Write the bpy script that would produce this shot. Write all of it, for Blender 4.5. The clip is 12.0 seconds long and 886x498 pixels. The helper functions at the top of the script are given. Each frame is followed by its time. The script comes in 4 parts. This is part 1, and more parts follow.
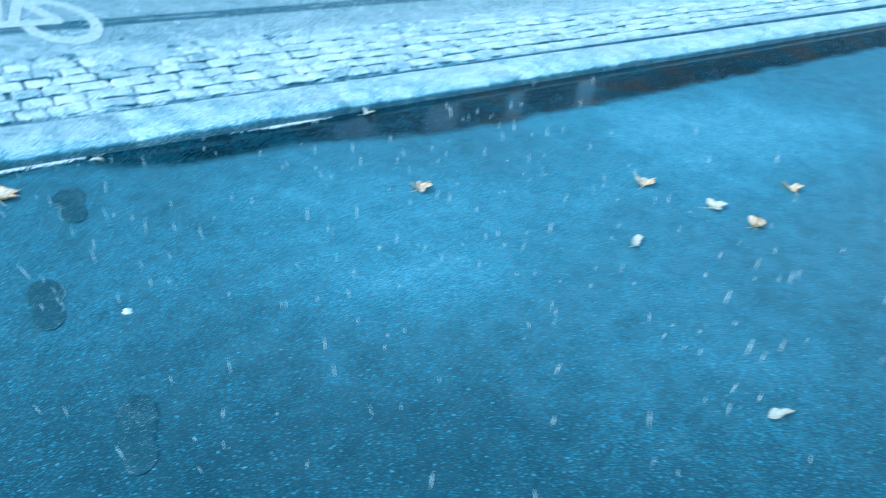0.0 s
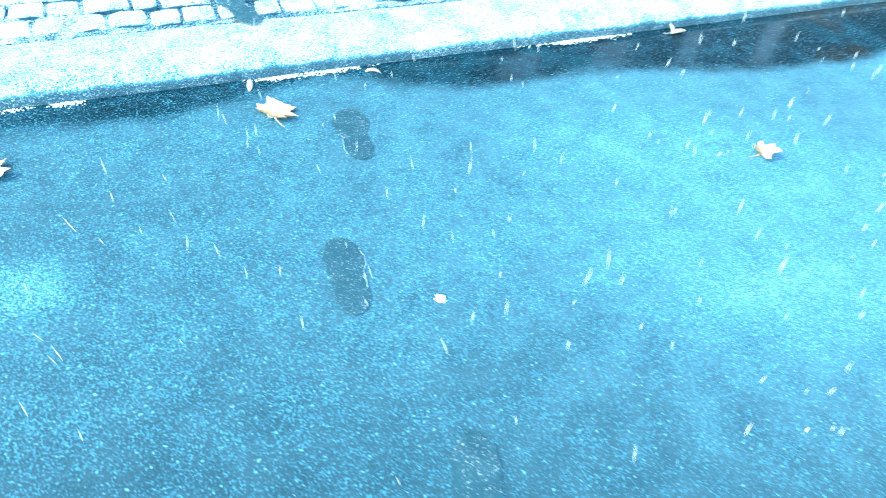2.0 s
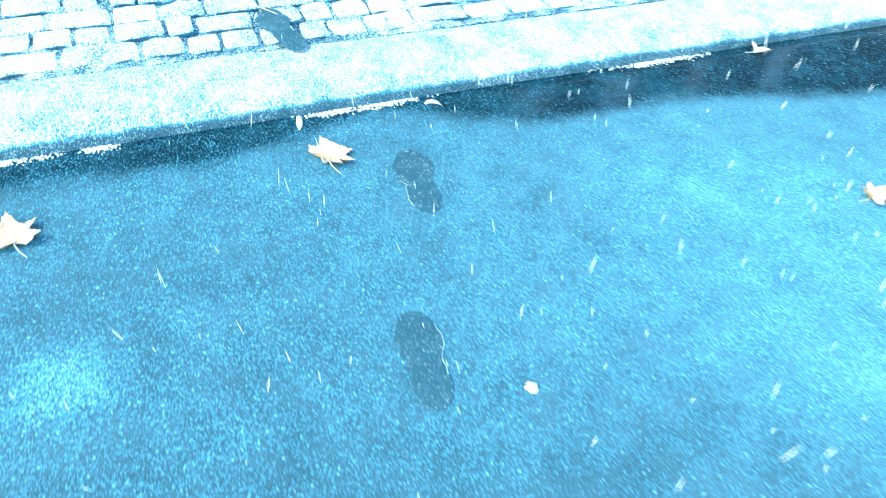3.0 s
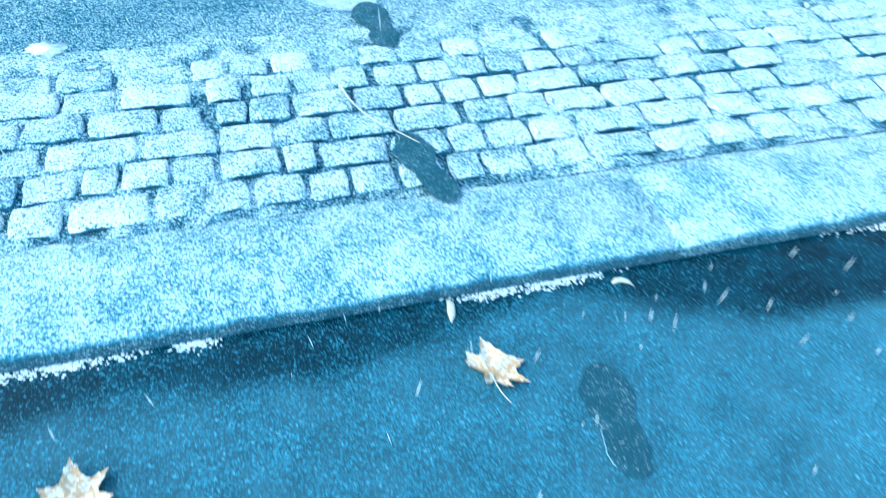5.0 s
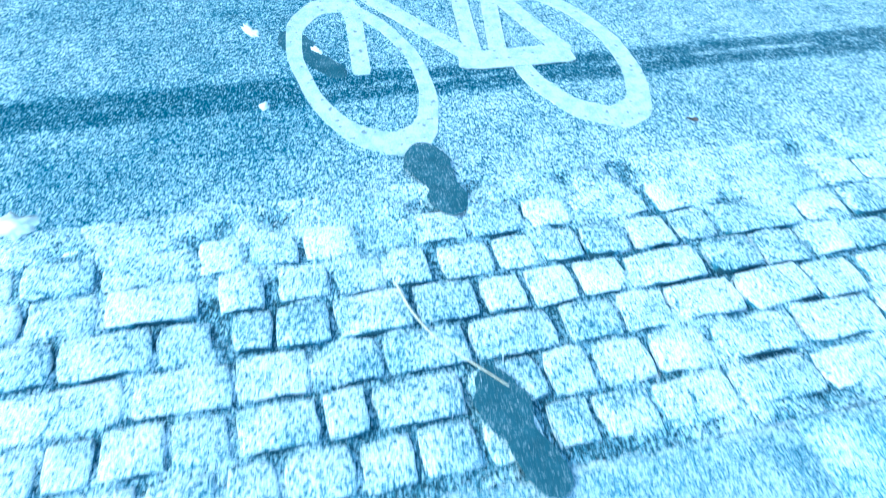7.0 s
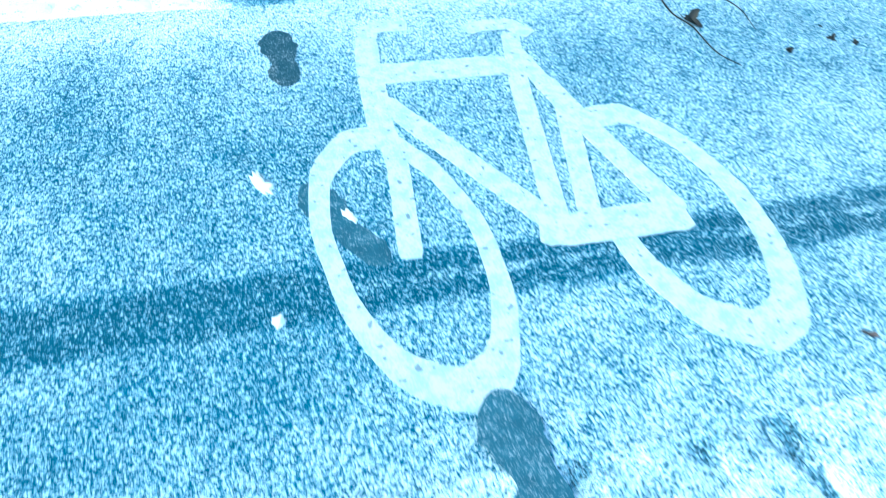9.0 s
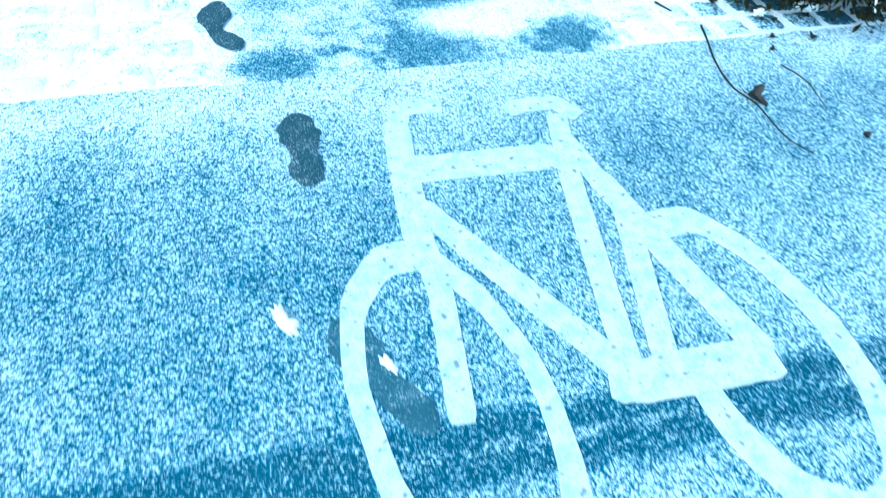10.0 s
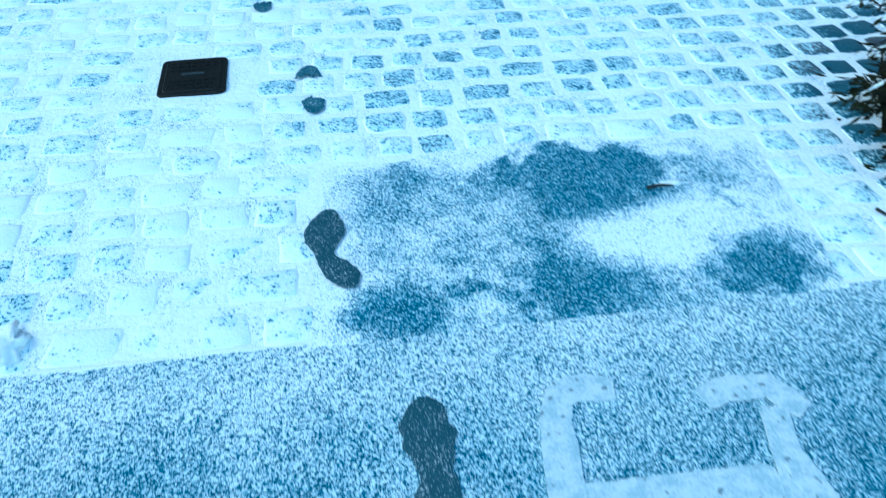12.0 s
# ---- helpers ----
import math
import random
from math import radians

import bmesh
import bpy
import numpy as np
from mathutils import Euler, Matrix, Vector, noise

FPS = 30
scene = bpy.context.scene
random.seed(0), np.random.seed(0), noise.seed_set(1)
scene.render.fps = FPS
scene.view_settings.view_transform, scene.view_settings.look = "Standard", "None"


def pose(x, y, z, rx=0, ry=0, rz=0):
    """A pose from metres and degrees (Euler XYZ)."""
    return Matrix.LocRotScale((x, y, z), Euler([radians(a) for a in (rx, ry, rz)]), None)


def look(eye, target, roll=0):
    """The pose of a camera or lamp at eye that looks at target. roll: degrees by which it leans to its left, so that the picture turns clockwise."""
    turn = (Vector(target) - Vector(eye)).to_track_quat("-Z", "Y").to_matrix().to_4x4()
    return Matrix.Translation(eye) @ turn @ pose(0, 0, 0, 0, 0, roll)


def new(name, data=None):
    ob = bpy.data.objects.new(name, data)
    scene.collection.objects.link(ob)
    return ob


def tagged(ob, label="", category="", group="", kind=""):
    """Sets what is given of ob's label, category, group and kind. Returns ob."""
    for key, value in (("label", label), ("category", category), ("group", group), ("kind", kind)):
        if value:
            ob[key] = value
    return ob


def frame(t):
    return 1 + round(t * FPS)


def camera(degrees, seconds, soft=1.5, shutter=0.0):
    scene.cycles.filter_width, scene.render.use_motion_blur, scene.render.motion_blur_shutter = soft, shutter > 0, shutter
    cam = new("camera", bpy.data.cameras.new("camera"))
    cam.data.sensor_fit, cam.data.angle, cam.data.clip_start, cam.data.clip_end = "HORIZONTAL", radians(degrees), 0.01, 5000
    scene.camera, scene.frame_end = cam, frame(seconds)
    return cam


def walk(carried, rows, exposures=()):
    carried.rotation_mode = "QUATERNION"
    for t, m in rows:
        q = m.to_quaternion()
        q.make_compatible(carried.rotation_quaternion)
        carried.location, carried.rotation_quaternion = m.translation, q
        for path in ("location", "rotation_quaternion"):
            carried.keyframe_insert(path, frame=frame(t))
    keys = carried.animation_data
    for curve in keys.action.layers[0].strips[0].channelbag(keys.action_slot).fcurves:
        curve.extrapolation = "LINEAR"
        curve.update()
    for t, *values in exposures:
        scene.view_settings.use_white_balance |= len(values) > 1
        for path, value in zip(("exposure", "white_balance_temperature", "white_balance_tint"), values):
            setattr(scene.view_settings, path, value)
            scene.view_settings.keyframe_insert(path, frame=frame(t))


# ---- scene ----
cam = camera(64.3, 12.0, 1.0, 0.6)
PATH = [
    (0, (0.135, 0.515, 1.447), (1.141, 1.849, 0.349), 7.5),
    (0.5, (0.084, 0.727, 1.399), (0.949, 2.067, 0.192), 8.0),
    (1, (0.008, 0.948, 1.358), (0.745, 2.284, 0.065), 8.3),
    (1.5, (-0.058, 1.126, 1.324), (0.613, 2.45, -0.016), 8.3),
    (2, (-0.13, 1.341, 1.32), (0.476, 2.62, -0.093), 8.1),
    (2.5, (-0.163, 1.491, 1.325), (0.411, 2.746, -0.123), 7.6),
    (3, (-0.184, 1.689, 1.291), (0.379, 2.948, -0.158), 7.2),
    (3.2, (-0.185, 1.776, 1.273), (0.373, 3.038, -0.174), 6.9),
    (4.8, (-0.237, 2.38, 1.248), (0.18, 3.689, -0.206), 5.7),
    (5, (-0.246, 2.462, 1.234), (0.152, 3.782, -0.215), 5.6),
    (5.5, (-0.269, 2.65, 1.234), (0.119, 3.968, -0.22), 5.8),
    (6, (-0.276, 2.857, 1.244), (0.101, 4.185, -0.203), 5.7),
    (6.5, (-0.266, 3.046, 1.239), (0.109, 4.387, -0.197), 5.4),
    (7, (-0.256, 3.207, 1.221), (0.12, 4.552, -0.212), 5.4),
    (7.2, (-0.23, 3.316, 1.237), (0.125, 4.633, -0.225), 5.1),
    (8.8, (-0.217, 3.925, 1.218), (0.114, 5.253, -0.241), 4.8),
    (9, (-0.233, 4.016, 1.209), (0.101, 5.344, -0.249), 5.0),
    (9.5, (-0.254, 4.204, 1.216), (0.081, 5.523, -0.249), 5.3),
    (10, (-0.278, 4.424, 1.252), (0.062, 5.735, -0.219), 5.7),
    (10.5, (-0.29, 4.583, 1.259), (0.04, 5.903, -0.207), 5.0),
    (11, (-0.303, 4.79, 1.269), (-0.051, 6.16, -0.166), 2.4),
    (11.5, (-0.32, 5.016, 1.293), (-0.157, 6.43, -0.113), 0.7),
    (12, (-0.344, 5.179, 1.306), (-0.229, 6.618, -0.078), 0.7),
]
EXPOSURES = [
    (0.0, 1.92, 6050, -19), (0.5, 2.2, 6150, -18), (1.0, 2.85, 6900, -13), (1.5, 3.18, 7600, -11), (2.5, 3.16, 7600, -11), (3.2, 3.02, 7200, -12),
    (4.8, 2.22, 6100, -18), (5.5, 2.17, 6050, -18), (6.5, 2.24, 5950, -18), (9.0, 2.48, 6150, -18), (9.7, 2.46, 6150, -18), (10.5, 2.26, 5850, -18),
    (11.2, 1.74, 5450, -20), (12.0, 1.53, 5300, -22)]
walk(cam, [(t, look(eye, target, roll)) for t, eye, target, roll in PATH], EXPOSURES)

# ---- daylight: overcast winter dusk, soft light from beyond the pavement ----
SUN_EL, SUN_AZ = 42.0, -80.0
world = bpy.data.worlds.new("winter_sky")
scene.world = world
world.use_nodes = True
wn = world.node_tree
sky = wn.nodes.new("ShaderNodeTexSky")
sky.sky_type = "NISHITA"
sky.sun_disc = False
sky.sun_elevation, sky.sun_rotation = radians(SUN_EL), radians(SUN_AZ)
sky.air_density, sky.dust_density, sky.ozone_density = 1.0, 0.6, 3.0
wn.nodes["Background"].inputs["Strength"].default_value = 0.15
wn.links.new(sky.outputs[0], wn.nodes["Background"].inputs["Color"])
sun_data = bpy.data.lights.new("sun", "SUN")
sun_data.energy, sun_data.angle, sun_data.color = 0.40, radians(20), (1.0, 0.97, 0.93)
sun = new("sun", sun_data)
sun.matrix_world = look((20 * math.sin(radians(SUN_AZ)), 20 * math.cos(radians(SUN_AZ)), 20 * math.tan(radians(SUN_EL))), (0, 0, 0))

# ---- levels and lines of the plan ----
P = 0.056                                   # height of the pavement over the road


def kerb_y(x):
    return 3.432 + 0.047 * x


def setts_y(x):
    return 3.750 + 0.055 * x                # foot of the sett strip


def lane_y(x):
    return 4.548 + 0.056 * x                 # sett strip to cycle lane


def yard_y(x):
    return 6.235 + 0.080 * x                # cycle lane to sett pavement


# ---- node helpers ----
class Graph:
    def __init__(self, name):
        self.mat = bpy.data.materials.new(name)
        self.mat.use_nodes = True
        self.t = self.mat.node_tree
        self.bsdf = self.t.nodes["Principled BSDF"]
        geo = self.t.nodes.new("ShaderNodeNewGeometry")
        self.pos, self.normal, self.island = geo.outputs["Position"], geo.outputs["Normal"], geo.outputs["Random Per Island"]
        sep = self.t.nodes.new("ShaderNodeSeparateXYZ")
        self.t.links.new(self.pos, sep.inputs[0])
        self.x, self.y, self.z = sep.outputs
        nsep = self.t.nodes.new("ShaderNodeSeparateXYZ")
        self.t.links.new(self.normal, nsep.inputs[0])
        self.nx, self.nz = nsep.outputs[0], nsep.outputs[2]

    def put(self, socket, value):
        if isinstance(value, bpy.types.NodeSocket):
            self.t.links.new(value, socket)
        elif isinstance(value, (tuple, list)) and len(value) == 3 and len(socket.default_value) == 4:
            socket.default_value = (*value, 1.0)
        else:
            socket.default_value = value

    def math(self, op, a, b=0.0, clamp=False):
        n = self.t.nodes.new("ShaderNodeMath")
        n.operation, n.use_clamp = op, clamp
        self.put(n.inputs[0], a)
        self.put(n.inputs[1], b)
        return n.outputs[0]

    def add(self, *items):
        out = items[0]
        for i in items[1:]:
            out = self.math("ADD", out, i)
        return out

    def mul(self, a, b):
        return self.math("MULTIPLY", a, b)

    def step(self, v, low, high):
        n = self.t.nodes.new("ShaderNodeMapRange")
        n.interpolation_type = "SMOOTHSTEP"
        self.put(n.inputs[0], v)
        self.put(n.inputs[1], low)
        self.put(n.inputs[2], high)
        return n.outputs[0]

    def noise(self, scale, detail=2.0, rough=0.55, vector=None, stretch=None):
        v = vector or self.pos
        if stretch:
            m = self.t.nodes.new("ShaderNodeMapping")
            self.t.links.new(v, m.inputs[0])
            m.inputs["Scale"].default_value = stretch
            v = m.outputs[0]
        n = self.t.nodes.new("ShaderNodeTexNoise")
        self.t.links.new(v, n.inputs["Vector"])
        n.inputs["Scale"].default_value, n.inputs["Detail"].default_value, n.inputs["Roughness"].default_value = scale, detail, rough
        return n.outputs["Fac"]

    def cell(self, scale):
        """A random value for each grain of the aggregate."""
        n = self.t.nodes.new("ShaderNodeTexVoronoi")
        self.t.links.new(self.pos, n.inputs["Vector"])
        n.inputs["Scale"].default_value = scale
        sep = self.t.nodes.new("ShaderNodeSeparateXYZ")
        self.t.links.new(n.outputs["Color"], sep.inputs[0])
        return sep.outputs[0]

    def mix(self, f, a, b):
        n = self.t.nodes.new("ShaderNodeMix")
        n.data_type = "RGBA"
        self.put(n.inputs[0], f)
        self.put(n.inputs[6], a)
        self.put(n.inputs[7], b)
        return n.outputs[2]

    def lerp(self, f, a, b):
        n = self.t.nodes.new("ShaderNodeMix")
        self.put(n.inputs[0], f)
        self.put(n.inputs[2], a)
        self.put(n.inputs[3], b)
        return n.outputs[0]

    def line(self, base, slope, warp=0.0, scale=3.0):
        """y less a slanting line of the plan, its edge made uneven."""
        d = self.math("SUBTRACT", self.y, self.add(self.mul(self.x, slope), base))
        if warp:
            d = self.add(d, self.mul(self.math("SUBTRACT", self.noise(scale, 3.0), 0.5), warp))
        return d

    def blob(self, cx, cy, rx, ry, turn=0.0, edge=0.5, warp=0.5, scale=6.0):
        """1 inside an uneven oval patch, 0 outside."""
        c, s = math.cos(radians(turn)), math.sin(radians(turn))
        dx, dy = self.math("SUBTRACT", self.x, cx), self.math("SUBTRACT", self.y, cy)
        u = self.mul(self.add(self.mul(dx, c), self.mul(dy, s)), 1 / rx)
        v = self.mul(self.add(self.mul(dx, -s), self.mul(dy, c)), 1 / ry)
        r = self.math("SQRT", self.add(self.mul(u, u), self.mul(v, v)))
        r = self.add(r, self.mul(self.math("SUBTRACT", self.noise(scale, 3.0, 0.65), 0.5), 2 * warp))
        return self.math("SUBTRACT", 1.0, self.step(r, 1.0 - edge, 1.0 + edge))

    def finish(self, colour, rough, bump=None, strength=0.4, distance=0.004, spec=0.5, fuzz=0.0):
        self.put(self.bsdf.inputs["Base Color"], colour)
        self.bsdf.inputs["Sheen Roughness"].default_value = 0.30
        self.put(self.bsdf.inputs["Sheen Weight"], fuzz)
        self.put(self.bsdf.inputs["Roughness"], rough)
        self.put(self.bsdf.inputs["Specular IOR Level"], spec)
        if bump is not None:
            n = self.t.nodes.new("ShaderNodeBump")
            n.inputs["Strength"].default_value, n.inputs["Distance"].default_value = strength, distance
            self.put(n.inputs["Height"], bump)
            self.t.links.new(n.outputs[0], self.bsdf.inputs["Normal"])
        return self.mat


SNOW = (0.88, 0.88, 0.88)
ASPHALT, ASPHALT_WET = (0.004, 0.043, 0.067), (0.002, 0.023, 0.037)
STONE, STONE_DARK = (0.045, 0.115, 0.155), (0.012, 0.038, 0.056)


SLUSH = (0.026, 0.193, 0.290)
ICE = (0.075, 0.32, 0.445)
FROST = (0.58, 0.76, 0.825)                  # snow so thin that the wet ground shows through


def grains(g, cover, soft=0.10, size=130.0, clump=0.0):
    """Grains of blown snow: how much lies at a spot, where about the share cover is hidden."""
    speck = g.math("MULTIPLY", g.math("SUBTRACT", g.cell(size * 2.7), 0.5), 0.30)
    fine = g.add(g.mul(g.math("SUBTRACT", g.noise(size * 1.6, 3.0, 0.75), 0.5), 1.0), speck, 0.5)
    if clump:
        fine = g.lerp(clump, fine, g.lerp(0.5, g.noise(size * 0.40, 3.0, 0.65), g.noise(size * 0.13, 3.0, 0.65)))
    level = g.lerp(cover, 0.74, 0.28)
    return g.step(fine, g.math("SUBTRACT", level, soft * 1.1), g.add(level, soft * 0.8))


def whitened(g, f, ground, cover):
    """Ground under blown snow: wet where it is bare, blue-grey ice, then frost, then white where it lies thick."""
    icy = g.mix(g.step(f, 0.0, 0.55), ground, ICE)
    return g.mix(g.step(f, 0.40, 0.95), icy, g.mix(g.step(cover, 0.30, 0.75), FROST, SNOW))


def filmed(g, ground, amount, scale=14.0, film_colour=SLUSH):
    """A thin uneven film of the given colour over the ground."""
    film = g.mul(g.lerp(g.step(g.noise(scale, 4.0, 0.65), 0.25, 0.75), 0.55, 1.0), amount)
    return g.mix(film, ground, film_colour)


def road_material():
    g = Graph("snow_dusted_wet_asphalt")
    broad = g.math("SUBTRACT", g.noise(1.1, 4.0, 0.6), 0.5)
    fleck = g.math("SUBTRACT", g.noise(5.0, 3.0), 0.5)
    far = g.step(g.x, 1.1, 2.3)
    gutter_edge = g.add(g.line(3.432 - 0.125, 0.047, 0.15, 2.8), g.mul(far, 0.18), g.mul(g.step(g.x, 0.42, 0.8), 0.08))
    gutter_edge = g.add(gutter_edge, g.mul(g.blob(0.24, 3.37, 0.26, 0.12, 3, 0.7, 0.4), -0.07))
    wet = g.step(gutter_edge, -0.06, 0.05)
    cover = g.add(g.lerp(g.step(g.y, 1.4, 2.6), 0.08, 0.24), g.mul(broad, 0.26), g.mul(fleck, 0.28))
    cover = g.add(cover, g.mul(g.blob(-0.55, 2.64, 0.09, 0.085, 0, 0.8, 0.8, 14), 0.24))
    cover = g.add(cover, g.mul(g.blob(1.45, 2.55, 0.75, 0.36, -16, 0.8, 0.8, 3), 0.13))
    cover = g.add(cover, g.mul(g.blob(3.6, 2.6, 1.0, 0.55, -8, 0.8, 0.8, 2), 0.26))
    cover = g.add(cover, g.mul(g.blob(0.85, 2.36, 0.22, 0.05, 12, 0.8, 0.9, 9), 0.10))
    cover = g.add(cover, g.mul(g.blob(1.25, 2.12, 0.38, 0.16, -14, 0.8, 1.0, 5), 0.14), g.mul(g.blob(2.1, 1.5, 1.0, 0.7, 0, 0.9, 0.6, 3), 0.14))
    cover = g.lerp(wet, cover, g.add(g.lerp(g.step(g.x, 0.3, 0.9), 0.14, 0.02), g.mul(fleck, 0.30)))
    cover = g.math("MAXIMUM", g.math("MINIMUM", cover, 1.0), 0.0)
    snow = g.mul(grains(g, cover, 0.20, 110.0, 0.25), g.lerp(wet, 0.62, 0.60))
    snow = g.math("MAXIMUM", snow, g.mul(g.mul(g.step(g.noise(95.0, 1.0), 0.64, 0.74), 0.55), g.math("SUBTRACT", 1.0, g.mul(wet, 0.45))))
    grit = g.noise(210.0, 2.0)
    ground = g.mix(g.step(grit, 0.35, 0.7), ASPHALT_WET, ASPHALT)
    # film strength grades the road's tone: paler with y and towards +x
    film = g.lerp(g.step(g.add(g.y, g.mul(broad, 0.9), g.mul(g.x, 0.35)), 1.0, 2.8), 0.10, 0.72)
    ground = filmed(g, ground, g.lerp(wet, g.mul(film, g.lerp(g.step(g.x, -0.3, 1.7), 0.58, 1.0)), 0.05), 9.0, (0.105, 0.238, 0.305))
    pool = g.mul(wet, g.step(g.lerp(0.4, g.noise(4.0, 4.0, 0.6), g.noise(22.0, 3.0)), 0.39, 0.56))
    ground = g.mix(g.mul(pool, g.lerp(g.step(g.x, 0.4, 1.2), 0.84, 1.0)), ground, (0.003, 0.015, 0.024))
    # brown reflection in the gutter's far water, painted into the ground colour
    brown_reflection = g.mul(g.mul(wet, g.step(g.noise(2.6, 3.0), 0.45, 0.62)), g.step(g.x, 1.9, 2.9))
    ground = g.mix(brown_reflection, ground, (0.030, 0.024, 0.020))
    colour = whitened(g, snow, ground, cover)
    rough = g.lerp(snow, g.lerp(wet, 0.60, 0.06), 0.8)
    height = g.add(g.mul(snow, 0.9), g.mul(g.mul(grit, 0.5), g.math("SUBTRACT", 1.0, g.mul(wet, 0.93))))
    return g.finish(colour, rough, height, 0.28, 0.004, g.lerp(wet, 0.16, 0.20))


def lane_material():
    g = Graph("snow_dusted_cycle_lane_asphalt")
    broad = g.math("SUBTRACT", g.noise(1.6, 4.0, 0.6), 0.5)
    fleck = g.math("SUBTRACT", g.noise(7.0, 3.0), 0.5)
    cover = g.add(g.lerp(g.step(g.y, 4.8, 5.3), 0.465, 0.462), g.mul(broad, 0.16), g.mul(fleck, 0.26))
    cover = g.add(cover, g.mul(g.step(g.line(6.235, 0.08, 0.15), -0.45, -0.02), 0.14))
    cover = g.add(cover, g.mul(g.blob(0.85, 4.72, 0.75, 0.20, 3, 0.6, 0.4), 0.02))
    cover = g.add(cover, g.mul(g.blob(-0.75, 4.72, 0.60, 0.24, 0, 0.7, 0.4), -0.02))
    cover = g.add(cover, g.mul(g.blob(-0.65, 5.45, 0.60, 0.35, 0, 0.8, 0.4), -0.06))
    cover = g.add(cover, g.mul(g.blob(0.45, 4.48, 0.50, 0.05, 6, 0.8, 0.5), -0.15))
    cover = g.add(cover, g.mul(g.step(g.x, 0.2, 0.7), g.mul(g.step(g.y, 5.3, 5.8), -0.06)))
    cover = g.add(cover, g.mul(g.blob(-0.75, 4.80, 0.65, 0.26, 3, 0.8, 0.5), -0.07))
    track = g.line(4.998, 0.064, 0.05, 3.0)
    rut = g.mul(g.step(track, -0.105, -0.055), g.math("SUBTRACT", 1.0, g.step(track, 0.035, 0.085)))
    crest = g.mul(g.step(track, -0.028, -0.012), g.math("SUBTRACT", 1.0, g.step(track, -0.002, 0.014)))
    cover = g.add(cover, g.mul(g.math("SUBTRACT", 1.0, g.step(g.line(4.548, 0.056, 0.12, 5.0), 0.02, 0.16)), 0.03))
    cover = g.add(cover, g.mul(rut, -0.26), g.mul(g.mul(crest, rut), g.mul(g.step(g.noise(9.0, 3.0), 0.40, 0.60), 0.24)))
    cover = g.math("MAXIMUM", g.math("MINIMUM", cover, 1.0), 0.24)
    snow = g.mul(grains(g, cover, 0.085, 118.0, 0.15), 0.90)
    grit = g.noise(230.0, 2.0)
    ground = g.mix(g.step(grit, 0.35, 0.7), ASPHALT_WET, ASPHALT)
    ground = filmed(g, ground, g.lerp(rut, 0.54, 0.36), 22.0)
    colour = whitened(g, snow, ground, cover)
    height = g.add(snow, g.mul(grit, 0.5))
    return g.finish(colour, g.lerp(snow, 0.6, 0.8), height, 0.5, 0.004, 0.08, g.mul(snow, 1.0))


def stone_material(name, cover, stone, side, vary=0.3, low=0.40, high=0.85, drift=0.0, soft=0.11):
    """Granite under snow: the tops are dusted, the flanks are bare and wet."""
    g = Graph(name)
    info = g.t.nodes.new("ShaderNodeObjectInfo")
    rnd = g.math("FRACT", g.add(info.outputs["Random"], g.island))
    lie = g.add(g.nz, g.mul(g.math("SUBTRACT", g.noise(15.0, 2.0), 0.42), drift))
    if drift > 1:                           # snow packed into the cross joints
        lie = g.add(lie, g.mul(g.math("ABSOLUTE", g.nx), 0.42))
    up = g.step(lie, low, high)
    c = g.add(cover, g.mul(g.math("SUBTRACT", rnd, 0.5), vary), g.mul(g.math("SUBTRACT", g.noise(9.0, 4.0, 0.6), 0.5), 0.60))
    c = g.math("MAXIMUM", g.math("MINIMUM", c, 1.0), 0.0)
    snow = g.mul(g.mul(grains(g, c, soft, 115.0, 0.2), up), 0.94)
    grain = g.noise(160.0, 3.0)
    body = filmed(g, g.mix(g.step(grain, 0.3, 0.7), side, stone), g.mul(up, 0.50), 25.0)
    colour = whitened(g, snow, body, c)
    return g, info, rnd, snow, body, grain, colour


def kerb_material():
    g, info, rnd, snow, body, grain, colour = stone_material("snowy_granite_kerb", 0.555, STONE, (0.016, 0.070, 0.105), 0.05, 0.30, 0.72, 0.6, 0.17)
    specks = g.mul(grains(g, g.add(0.10, g.mul(g.math("SUBTRACT", g.noise(9.0, 3.0), 0.5), 0.8)), 0.12, 130.0), 0.75)
    colour = g.mix(specks, colour, FROST)
    return g.finish(colour, g.lerp(snow, 0.55, 0.8), g.add(snow, grain), 0.5, 0.004, 0.2, g.mul(snow, 1.0))


def strip_material():
    g, info, rnd, snow, body, grain, colour = stone_material("snow_topped_granite_sett", 0.605, STONE, (0.012, 0.045, 0.066), 0.14, 0.40, 0.85, 1.2)
    return g.finish(colour, g.lerp(snow, 0.5, 0.8), g.add(snow, grain), 0.5, 0.004, 0.25, g.mul(snow, 1.0))


